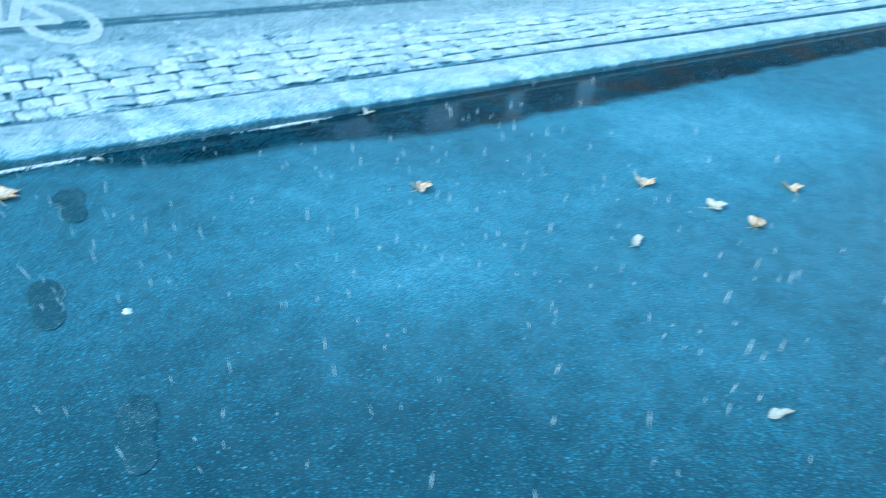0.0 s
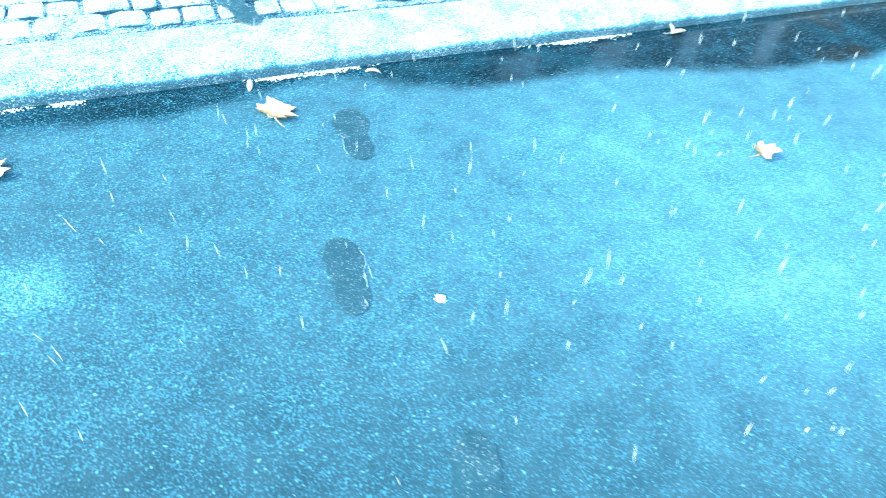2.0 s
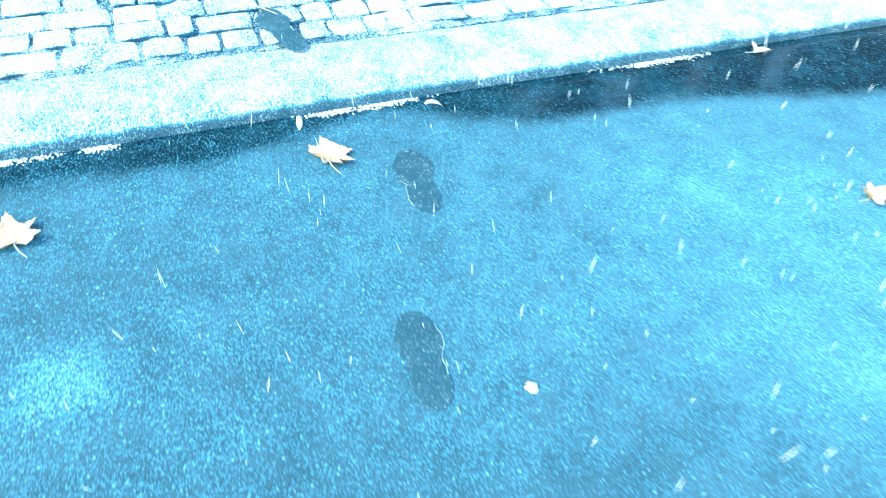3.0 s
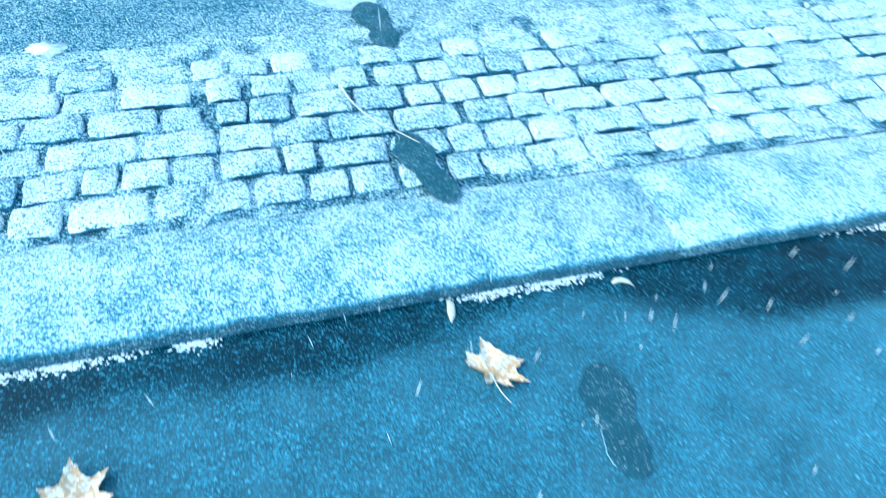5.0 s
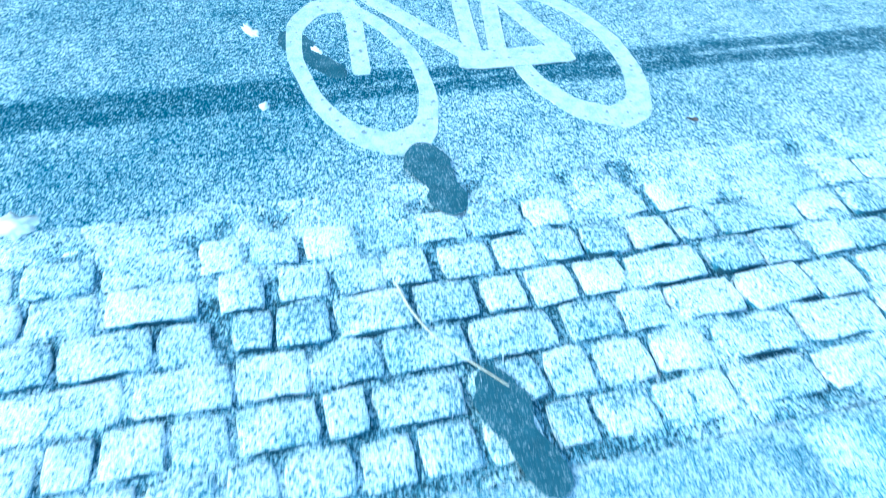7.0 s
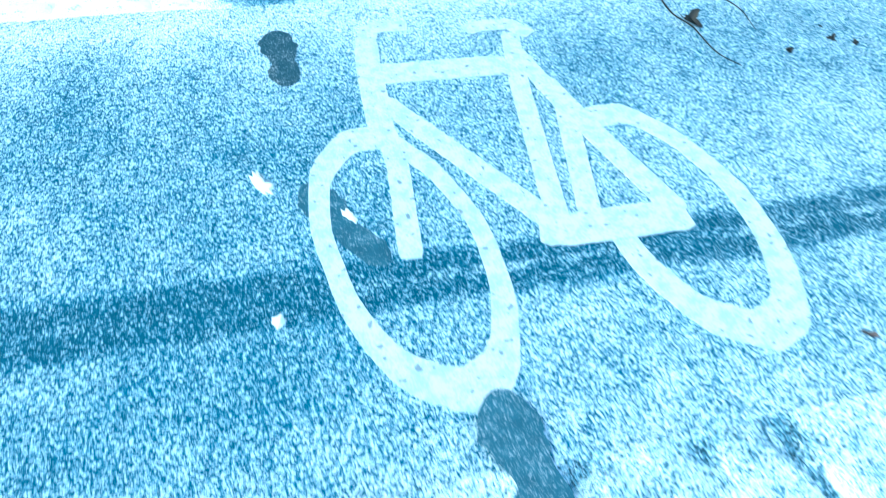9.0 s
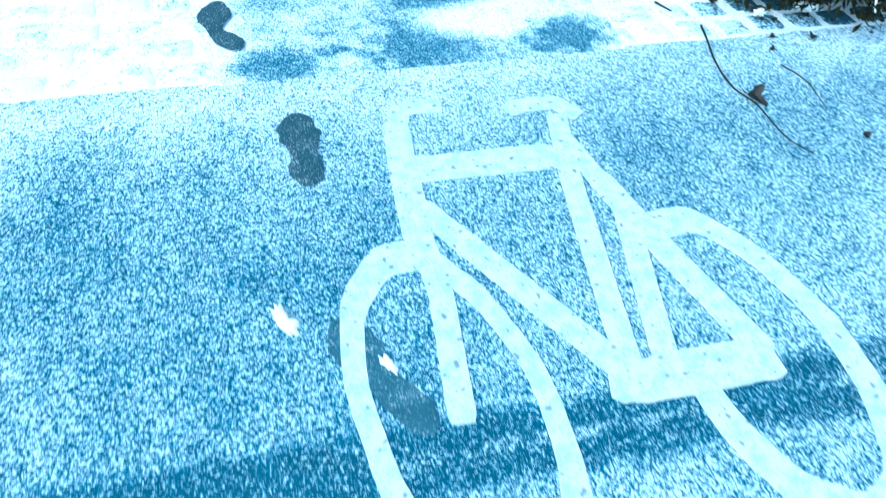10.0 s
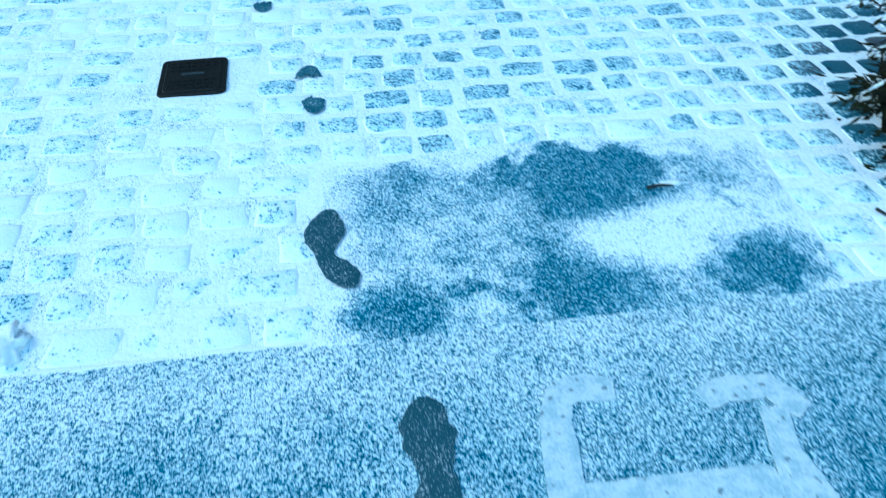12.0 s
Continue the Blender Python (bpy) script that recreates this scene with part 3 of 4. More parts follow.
footprint((0.253, 1.748), (0.315, 2.005), 0.0030, M_ROADPRINT, 0.106, 0.004, "faint wet shoe print half covered on the asphalt road", 1, 1, 0.12)
footprint((0.168, 2.375), (0.172, 2.640), 0.0030, M_ROADPRINT, 0.106, -0.004, "faint wet shoe print half covered on the asphalt road", 2, -1, 0.15, rims=((0, 12, 34),))
footprint((0.322, 2.945), (0.346, 3.205), 0.0030, M_ROADPRINT, 0.112, 0.004, "wet shoe print in the thin snow beside the gutter", 3, 1, 0.3, rims=((8, 4, 22),))
footprint((0.122, 3.672), (0.066, 3.960), P + 0.0155, M_FAINT, 0.104, 0.008, "dark wet shoe print across kerb and setts", 4, -1, 0.35)
footprint((0.098, 4.398), (0.066, 4.688), P + 0.0105, M_FAINT, 0.122, 0.006, "dark wet shoe print beside the painted front wheel", 5, 1, 0.35)
footprint((-0.105, 5.030), (-0.262, 5.320), P + 0.0012, M_FAINT, 0.100, 0.006, "dark wet shoe print crossed by the painted wheel", 6, -1, 0.3)
footprint((-0.296, 5.733), (-0.312, 6.032), P + 0.0025, M_PRINT, 0.112, 0.004, "sharp dark shoe print melted through the snow", 7, 1, 0.45)
footprint((-0.475, 6.350), (-0.540, 6.646), P + 0.007, M_PRINT, 0.104, 0.006, "narrow-waisted dark shoe print on the worn asphalt patch", 8, -1, 0.75, bow=0.024)
footprint((-0.610, 7.125), (-0.640, 7.430), P + 0.003, M_FAINT, 0.094, 0.006, "broken wet shoe print across snowy setts", 9, 1, 0.4, (0.30, 0.74))
footprint((-0.845, 7.860), (-0.880, 8.150), P + 0.003, M_FAINT, 0.092, -0.006, "broken wet shoe print on the far setts", 10, -1, 0.4, (0.30, 0.60))


# ---- low ridge of snow where the cycle lane meets the setts ----
bm = bmesh.new()
rows = []
for x in spread(-3.0, 3.0, 0.02):
    h = 0.003 * max(0.0, noise.noise(Vector((x * 2.2, 4, 0))) + 0.45 + 0.4 * noise.noise(Vector((x * 14, 1, 0))))
    w = 0.006 + 0.026 * max(0.0, noise.noise(Vector((x * 6, 8, 0))) + 0.15 + 0.4 * noise.noise(Vector((x * 23, 8, 0))))
    y = yard_y(x) + 0.008 * noise.noise(Vector((x * 5, 2, 0)))
    rows.append([bm.verts.new((x, y + u * w, P - 0.0026 + (h + 0.0016) * (1 - u * u))) for u in (-1, -0.5, 0, 0.5, 1)])
for p, q in zip(rows, rows[1:]):
    for k in range(4):
        bm.faces.new((p[k], q[k], q[k + 1], p[k + 1]))
tagged(smooth(mesh_object("snow_ridge", bm, M_SNOW)), "low ridge of snow along the lane's edge", "snow", kind="stuff")

# ---- worn asphalt patch in the sett pavement ----
PATCH = (-0.56, 0.74, 0.70)


def in_patch(x, y):
    return PATCH[0] < x < PATCH[1] and y < yard_y(x) + PATCH[2] - 0.10 * abs(x - 0.05)


bm = bmesh.new()
xs = spread(PATCH[0], PATCH[1], 0.05)
sheet(bm, xs, lambda x: yard_y(x) - 0.012, lambda x: yard_y(x) + PATCH[2] - 0.10 * abs(x - 0.05) + 0.05 * noise.noise(Vector((x * 7, 2, 0))), 14, P + 0.0012, 0.02)
for v in bm.verts:
    v.co.x += 0.02 * noise.noise(v.co * 9)
tagged(mesh_object("pavement_patch", bm, M_PATCH), "worn asphalt repair with melted dark spots and snow", "pavement", kind="structure")


# ---- iron cover ----
def box(bm, c, size, bevel=0.0, turn=0.0):
    m = Matrix.Translation(c) @ Matrix.Rotation(radians(turn), 4, "Z") @ Matrix.Diagonal((*size, 1))
    geom = bmesh.ops.create_cube(bm, size=1.0, matrix=m)["verts"]
    if bevel:
        bmesh.ops.bevel(bm, geom=list({e for v in geom for e in v.link_edges}), offset=bevel, segments=2, affect="EDGES")


def rounded_plate(bm, w, h, r, z0, z1):
    loops = []
    for z, inset in ((z0, 0.0), (z1 - 0.003, 0.0), (z1, 0.003)):
        loop = []
        for cx, cy, a0 in ((1, 1, 0), (-1, 1, 90), (-1, -1, 180), (1, -1, 270)):
            for k in range(5):
                a = radians(a0 + 22.5 * k)
                loop.append(bm.verts.new((cx * (w / 2 - r) + (r - inset) * math.cos(a), cy * (h / 2 - r) + (r - inset) * math.sin(a), z)))
        loops.append(loop)
    for p, q in zip(loops, loops[1:]):
        for i in range(20):
            bm.faces.new((p[i], p[(i + 1) % 20], q[(i + 1) % 20], q[i]))
    bm.faces.new(loops[-1])


COVER = Vector((-1.030, 7.378, 0))
cover = tagged(new("surface_box_cover"), "small square black cast iron cover free of snow among setts", "utility cover")
cover.matrix_world = pose(COVER.x, COVER.y, P, 0, 0, 6)
bm = bmesh.new()
rounded_plate(bm, 0.222, 0.236, 0.022, -0.02, 0.006)
part("frame", bm, M_IRON, cover)
bm = bmesh.new()
rounded_plate(bm, 0.188, 0.202, 0.014, 0.0, 0.0095)
lid = part("lid", bm, M_IRON, cover)
for i in range(7):
    for j in range(8):
        if abs(j - 3.5) > 1:
            bm = bmesh.new()
            box(bm, (-0.069 + 0.023 * i, -0.084 + 0.024 * j, 0.0105), (0.014, 0.013, 0.004))
            part("stud", bm, M_IRON, lid)
bm = bmesh.new()
box(bm, (0, 0.004, 0.0112), (0.075, 0.014, 0.004), 0.0012)
part("lettering_bar", bm, plain_material("worn_iron_edge", (0.015, 0.022, 0.025), (0.04, 0.05, 0.055), 0.5, 120.0), lid, "worn raised bar")


# ---- fallen leaves ----
def blade(bm, size, lobes, depth, curl, seed, fold=0.0):
    """A lobed dry leaf, two-skinned, with its edges curled up."""
    rnd = random.Random(seed)
    n, k = 60, 5
    if lobes == 5:
        tips = [(0, 1.0, 40), (52, 0.92, 36), (-52, 0.88, 36), (112, 0.66, 40), (-112, 0.62, 40)]
    elif lobes > 2:
        tips = [(0, 1.0, 55), (75, 0.8, 50), (-75, 0.75, 50)]
    else:
        tips = [(0, 1.0, 60), (180, 0.85, 60)]
    tips = [(radians(a + rnd.uniform(-9, 9)), l * rnd.uniform(0.88, 1.12), radians(w)) for a, l, w in tips]
    rows = []
    for r in range(k + 1):
        row = []
        for i in range(n):
            a = 2 * math.pi * i / n
            reach = 0.34
            for ta, tl, tw in tips:
                off = abs((a - ta + math.pi) % (2 * math.pi) - math.pi) / tw
                if off < 1:
                    reach = max(reach, 0.34 + (tl - 0.34) * (1 - off ** 0.75) + (1 - depth) * 0.42 * (1 - off) ** 0.6)
            reach *= 1.1 * size * (1 + 0.05 * math.sin(17 * a + seed))
            q = r / k
            x, y = reach * q * math.cos(a), reach * q * math.sin(a) * 0.85
            z = curl * size * q * q * (0.5 + 0.5 * math.sin(2 * a + seed)) + fold * abs(y) + 0.02 * size * math.sin(7 * a) * q
            row.append((x, y, z))
        rows.append(row)
    for lift in (0.0012, 0.0):
        vs = [[bm.verts.new((x, y, z + lift)) for x, y, z in row] for row in rows[1:]]
        mid = bm.verts.new((0, 0, lift))
        for i in range(n):
            j = (i + 1) % n
            faces = [(mid, vs[0][i], vs[0][j])] + [(vs[r][i], vs[r + 1][i], vs[r + 1][j], vs[r][j]) for r in range(k - 1)]
            for f in faces:
                bm.faces.new(f if lift else f[::-1])


def maple_blade(bm, size, lobes, notch, curl, seed):
    """A pointed, toothed maple leaf: lobes are (degrees, length); the flanks curl up."""
    rim = []
    tips = sorted(lobes)
    for i, (a0, l0) in enumerate(tips):
        a1, l1 = tips[(i + 1) % len(tips)]
        span = (a1 - a0) % 360
        dip = notch * min(l0, l1) * (0.55 if span > 90 else 1.0)
        for f, l in ((0.0, l0), (0.10, l0 * 0.80), (0.16, l0 * 0.82), (0.27, l0 * 0.66), (0.5, dip), (0.73, l1 * 0.66), (0.84, l1 * 0.82), (0.90, l1 * 0.80)):
            rim.append((radians(a0 + span * f), max(l, dip)))
    n, k = len(rim), 5
    for lift in (0.0012, 0.0):
        mid = bm.verts.new((0, 0, lift + 0.004))
        rows = []
        for r in range(1, k + 1):
            q = r / k
            row = []
            for a, l in rim:
                x, y = size * l * q * math.cos(a), size * l * q * math.sin(a)
                z = 0.004 + curl * size * q * q * (0.35 + 0.65 * math.sin(1.5 * a + seed) ** 2) + 0.03 * size * math.sin(6 * a + seed) * q - 0.06 * size * q * (1 - q)
                row.append(bm.verts.new((x, y, z + lift)))
            rows.append(row)
        for i in range(n):
            j = (i + 1) % n
            for f in [(mid, rows[0][i], rows[0][j])] + [(rows[r][i], rows[r + 1][i], rows[r + 1][j], rows[r][j]) for r in range(k - 1)]:
                bm.faces.new(f if lift else f[::-1])


def maple_leaf(x, y, size, turn, lobes, label, seed, curl=0.2, stalk=(-90, 0.075), material=None):
    bm = bmesh.new()
    maple_blade(bm, size, lobes, 0.64, curl, seed)
    low = min(v.co.z for v in bm.verts)
    for v in bm.verts:
        v.co.z -= low
    ob = tagged(smooth(mesh_object("fallen_leaf", bm, material or M_LEAF)), label, "leaf", "leaves on the ground")
    ob.matrix_world = pose(x, y, 0.004, 0, 0, turn)
    a = radians(stalk[0])
    bm = bmesh.new()
    tube(bm, [(math.cos(a + 0.06 * i) * stalk[1] * i / 5, math.sin(a + 0.06 * i) * stalk[1] * i / 5, 0.008 - 0.001 * i) for i in range(6)], 0.0022)
    part("leaf_stalk", bm, M_PALE, ob)
    return ob


def curled_leaf(points, width, label, z):
    """A narrow leaf rolled up along its length, pointed at both ends."""
    bm = bmesh.new()
    rings = []
    for i, p in enumerate(points):
        f = i / (len(points) - 1)
        p, d = Vector((*p, z)), Vector((*points[min(i + 1, len(points) - 1)], z)) - Vector((*points[max(i - 1, 0)], z))
        side = Vector((-d.y, d.x, 0)).normalized()
        w = width / 2 * max(0.12, math.sin(math.pi * min(1, 0.08 + 0.92 * f)) ** 0.6)
        rings.append([bm.verts.new(p + side * w * c + Vector((0, 0, w * 0.9 * h))) for c, h in ((-1, 0.1), (-0.8, 0.8), (0, 1.25), (0.8, 0.9), (1, 0.35), (0.6, 0.55), (0, 0.9), (-0.65, 0.45))])
    for a, b in zip(rings, rings[1:]):
        for q in range(8):
            bm.faces.new((a[q], a[(q + 1) % 8], b[(q + 1) % 8], b[q]))
    bm.faces.new(rings[0][::-1])
    bm.faces.new(rings[-1])
    return tagged(smooth(mesh_object("fallen_leaf", bm, M_PALE)), label, "leaf", "leaves on the ground")


def fallen_leaf(x, y, size, turn, label, lobes=5, depth=0.45, curl=0.25, fold=0.1, seed=1, tilt=0.0, material=None, z=0.004):
    bm = bmesh.new()
    blade(bm, size, lobes, depth, curl, seed, fold)
    low = min(v.co.z for v in bm.verts)
    for v in bm.verts:
        v.co.z -= low
    ob = tagged(smooth(mesh_object("fallen_leaf", bm, material or M_LEAF)), label, "leaf", "leaves on the ground")
    ob.matrix_world = pose(x, y, z, tilt, 0, turn)
    bm = bmesh.new()
    tube(bm, [(-size * (0.1 + 0.25 * i), 0.02 * size * i * i, 0.004 - 0.0006 * i) for i in range(5)], 0.0018)
    part("leaf_stalk", bm, material or M_LEAF, ob)
    return ob


maple_leaf(0.112, 3.215, 0.088, 0, ((92, 1.02), (122, 0.86), (16, 0.92), (-28, 0.93), (-54, 0.66), (-128, 0.36)), "tan maple leaf with curled edges on wet asphalt", 3)
maple_leaf(-0.672, 3.085, 0.088, 10, ((90, 1.0), (40, 0.9), (140, 0.85), (-8, 0.75), (190, 0.7)), "pale snow-dusted lobed leaf on the road", 5)
curled_leaf(((0.068, 3.428), (0.071, 3.412), (0.068, 3.396), (0.066, 3.380), (0.062, 3.364)), 0.020, "small pale leaf leaning on the kerb face", 0.001)
curled_leaf(((0.462, 3.412), (0.474, 3.418), (0.488, 3.418), (0.502, 3.411), (0.512, 3.398)), 0.016, "white curled leaf lying in the gutter", 0.001)
fallen_leaf(1.612, 2.692, 0.050, 20, "crumpled tan leaf on the snowy road", 5, 0.40, 0.45, 0.3, 9)
fallen_leaf(1.767, 3.468, 0.042, 10, "pale leaf lying in the wet gutter", 3, 0.25, 0.40, 0.3, 10, material=M_PALE)
fallen_leaf(2.615, 2.344, 0.060, 40, "orange-tan leaf on the snowy road", 5, 0.40, 0.35, 0.3, 11)
fallen_leaf(3.300, 2.013, 0.055, 75, "brown leaf on the snowy road", 5, 0.40, 0.40, 0.3, 12)
fallen_leaf(2.811, 1.867, 0.045, 5, "small grey leaf on the road", 3, 0.25, 0.45, 0.4, 13)
fallen_leaf(2.752, 2.056, 0.050, -15, "pale curled leaf on the road", 3, 0.25, 0.45, 0.4, 14, material=M_PALE)
fallen_leaf(2.195, 1.986, 0.042, 25, "small pale leaf on the road", 2, 0.15, 0.45, 0.4, 15, material=M_PALE)
fallen_leaf(1.903, 1.116, 0.036, -10, "small pale leaf on the road", 2, 0.15, 0.45, 0.4, 16, material=M_PALE)
fallen_leaf(1.036, 5.985, 0.040, -60, "dark brown dead leaf caught on a twig", 4, 0.35, 0.5, 0.4, 17, 0, M_DEAD, P + 0.004)
fallen_leaf(0.875, 4.707, 0.013, -35, "small reddish-brown dead leaf on the snowy lane", 2, 0.15, 0.4, 0.4, 19, 0, M_RUST, P + 0.004)
fallen_leaf(1.418, 6.289, 0.020, 40, "small dark dead leaf on snow", 3, 0.3, 0.5, 0.4, 18, 0, M_DEAD, P + 0.004)


# ---- twigs ----
def twig(name, points, radius, material, label, z=P, sides=6):
    bm = bmesh.new()
    pts = []
    for i in range(len(points) - 1):
        p0, p1, p2, p3 = (Vector((*points[min(max(k, 0), len(points) - 1)], 0)) for k in (i - 1, i, i + 1, i + 2))
        for s in (0.0, 0.25, 0.5, 0.75):
            q = 0.5 * (2 * p1 + (p2 - p0) * s + (2 * p0 - 5 * p1 + 4 * p2 - p3) * s * s + (3 * p1 - p0 - 3 * p2 + p3) * s ** 3)
            q.z = z + radius * 0.8 + 0.0015 * noise.noise(q * 20)
            pts.append(q)
    pts.append(Vector((*points[-1], z + radius * 0.8)))
    tube(bm, pts, radius, sides)
    return tagged(smooth(mesh_object(name, bm, material)), label, "twig")


twig("twig", ((1.060, 6.400), (1.041, 6.314), (1.007, 6.164), (1.003, 6.041), (1.035, 5.960), (1.041, 5.876), (1.051, 5.784), (1.095, 5.712)), 0.0036, M_TWIG, "thin curved dark twig lying on the snowy asphalt")
twig("twig", ((1.225, 6.150), (1.262, 6.060), (1.250, 5.920)), 0.0024, M_TWIG, "short dark twig half buried in snow")
twig("twig", ((0.955, 6.560), (0.990, 6.500)), 0.005, M_TWIG, "short dark stub of a twig on setts")
twig("straw", ((-0.078, 4.200), (-0.056, 4.112), (-0.013, 4.029), (0.043, 3.964), (0.096, 3.905)), 0.0031, M_STRAW, "pale bent straw lying across the setts", P + 0.017)
twig("twig", ((0.350, 6.680), (0.388, 6.690), (0.425, 6.686)), 0.006, M_TWIG, "dark broken twig on the asphalt patch", P + 0.005)


rnd = random.Random(21)
for k in range(26):
    x, y = (rnd.uniform(1.12, 1.85), rnd.uniform(5.75, 6.45)) if k < 7 else (rnd.uniform(1.15, 2.0), rnd.gauss(6.47, 0.06))
    fallen_leaf(x, y, rnd.uniform(0.006, 0.016), rnd.uniform(0, 360), "small dark crumb of dead leaf on snow", 3, 0.3, 0.6, 0.5, 30 + k, 0, M_DEAD, P + 0.003)


# ---- lumps of snow ----
def snow_lump(x, y, sx, sy, h, turn, z, label, seed):
    bm = bmesh.new()
    bmesh.ops.create_icosphere(bm, subdivisions=3, radius=1.0)
    for v in bm.verts:
        k = 1 + 0.7 * noise.noise(v.co * 2.1 + Vector((seed, 0, 0))) + 0.7 * noise.noise(v.co * 5 + Vector((seed, 0, 0)))
        v.co = Vector((v.co.x * sx * k, v.co.y * sy * k, max(v.co.z, -0.3) * h * k))
    ob = tagged(smooth(mesh_object("snow_lump", bm, M_SNOW)), label, "snow lump", "lumps of snow")
    ob.matrix_world = pose(x, y, z + 0.25 * h, 0, 0, turn)
    return ob


snow_lump(-0.362, 5.330, 0.017, 0.040, 0.006, 28, P, "narrow lump of snow on the cycle lane", 1)
snow_lump(-0.165, 5.195, 0.010, 0.022, 0.004, 35, P, "crumb of snow at the edge of a shoe print", 2)
snow_lump(-0.334, 4.908, 0.012, 0.013, 0.009, 0, P, "small ball of snow beside the tyre track", 3)
snow_lump(-1.225, 6.225, 0.030, 0.052, 0.018, 10, P, "trodden lump of snow on the lane's edge", 4)
snow_lump(1.320, 6.470, 0.030, 0.016, 0.012, 20, P, "small lump of snow among dead leaves", 6)
snow_lump(1.520, 6.500, 0.040, 0.020, 0.014, -15, P, "small lump of snow among dead leaves", 7)
snow_lump(0.430, 6.705, 0.045, 0.008, 0.006, 5, P, "thin line of snow behind a broken twig", 8)
snow_lump(-0.900, 4.505, 0.050, 0.034, 0.008, 0, P, "rounded lump of snow on the first setts", 5)


def slush(x0, x1, seed):
    """Crumbs of slush lodged along the foot of the kerb."""
    rnd = random.Random(seed)
    bm = bmesh.new()
    for _ in range(round((x1 - x0) * 1500)):
        x = rnd.gauss((x0 + x1) / 2, (x1 - x0) / 3.2)
        size = rnd.uniform(0.0008, 0.0030)
        y = kerb_y(x) - abs(rnd.gauss(0, 0.011)) - 0.001
        vs = bmesh.ops.create_icosphere(bm, subdivisions=1, radius=size)["verts"]
        for v in vs:
            v.co = Vector((x + v.co.x * 1.5, y + v.co.y, max(0.0, size * 0.5 + v.co.z * 0.8))) + noise.noise_vector(v.co * 300) * size * 0.3
    tagged(mesh_object("slush", bm, M_SNOW), "crumbs of white slush along the foot of the kerb", "slush", kind="stuff")


for k, (x0, x1) in enumerate(((-0.86, -0.62), (0.11, 0.25), (0.26, 0.44), (-0.52, -0.44), (1.2, 1.5))):
    slush(x0, x1, k)
snow_lump(0.372, 2.372, 0.012, 0.012, 0.008, 0, 0.0, "small ball of snow on the road", 9)


# ---- evergreen shrub at the edge of the setts ----
def shrub():
    rnd = random.Random(11)
    thing = tagged(new("shrub"), "low dark evergreen shrub with snow on its outer twigs", "shrub")
    centre = Vector((2.02, 7.10, 0))
    bm = bmesh.new()
    bmesh.ops.create_circle(bm, cap_ends=True, segments=64, radius=1.0)
    for v in bm.verts:
        a = math.atan2(v.co.y, v.co.x)
        k = (1.06 + 0.12 * noise.noise(v.co * 3.5))
        v.co = Vector((centre.x + math.cos(a) * 0.78 * k, centre.y + math.sin(a) * 0.55 * k + 0.18 * math.cos(a), P + 0.009))
    part("soil", bm, M_SOIL, thing, "bare dark wet soil")
    tips = []
    for b in range(140):
        a = rnd.uniform(0, 2 * math.pi) if b % 3 == 0 else rnd.uniform(2.5, 5.0)
        if b % 5 == 0:
            a = rnd.uniform(3.25, 3.6)
        k = 1 / math.hypot(math.cos(a) / (1.08 if b % 5 == 0 else 0.93), math.sin(a) / 0.62)
        reach, rise = rnd.uniform(0.45, 1.0) * k, rnd.uniform(0.03, 0.30)
        root = centre + Vector((rnd.uniform(-0.15, 0.15), rnd.uniform(-0.15, 0.15) + 0.18 * math.cos(a), P))
        bend = rnd.uniform(-0.35, 0.35)
        pts = []
        for i in range(8):
            s = i / 7
            aa = a + bend * (s - 0.5)
            pts.append(root + Vector((math.cos(aa) * reach * s, math.sin(aa) * reach * s, 0.03 + rise * math.sin(s * 2.7) + 0.02 * rnd.random())))
        tips.append(pts)
        if b % 2 == 0:
            bm = bmesh.new()
            tube(bm, pts, 0.006, 5)
            smooth(part("branch", bm, M_TWIG, thing))
    bm = bmesh.new()
    for pts in tips:
        for _ in range(210):
            s = rnd.uniform(0.3, 1.02) * 7
            i = min(int(s), 6)
            p = pts[i].lerp(pts[i + 1], s - i) + Vector((rnd.gauss(0, 0.035), rnd.gauss(0, 0.035), rnd.gauss(0, 0.02)))
            p.z = max(p.z, P + 0.014)
            d = ((pts[i + 1] - pts[i]).normalized() + Vector((rnd.gauss(0, 0.5), rnd.gauss(0, 0.5), rnd.gauss(0, 0.4)))).normalized()
            w = d.cross(Vector((rnd.gauss(0, 0.5), rnd.gauss(0, 0.5), 1))).normalized()
            n = d.cross(w)
            l, h = rnd.uniform(0.025, 0.06), rnd.uniform(0.004, 0.009)
            v = [bm.verts.new(p), bm.verts.new(p + d * l * 0.5 + w * h + n * 0.003), bm.verts.new(p + d * l), bm.verts.new(p + d * l * 0.5 - w * h + n * 0.003)]
            bm.faces.new(v)
    leaves = part("foliage", bm, M_NEEDLE, thing)
    leaves["kind"] = "stuff"
    for k in range(16):
        pts = tips[(k * 7 + 1) % 140]
        bm = bmesh.new()
        low = rnd.randint(3, 5)
        tube(bm, [p + Vector((0, 0, 0.012)) for p in pts[low:]], rnd.uniform(0.004, 0.009), 7, 0.5)
        for v in bm.verts:
            v.co += Vector((noise.noise(v.co * 30), noise.noise(v.co * 30 + Vector((5, 0, 0))), 0)) * 0.010
        smooth(part("snow", bm, M_SNOW, thing, "snow lying along a twig"))
    return thing


shrub()

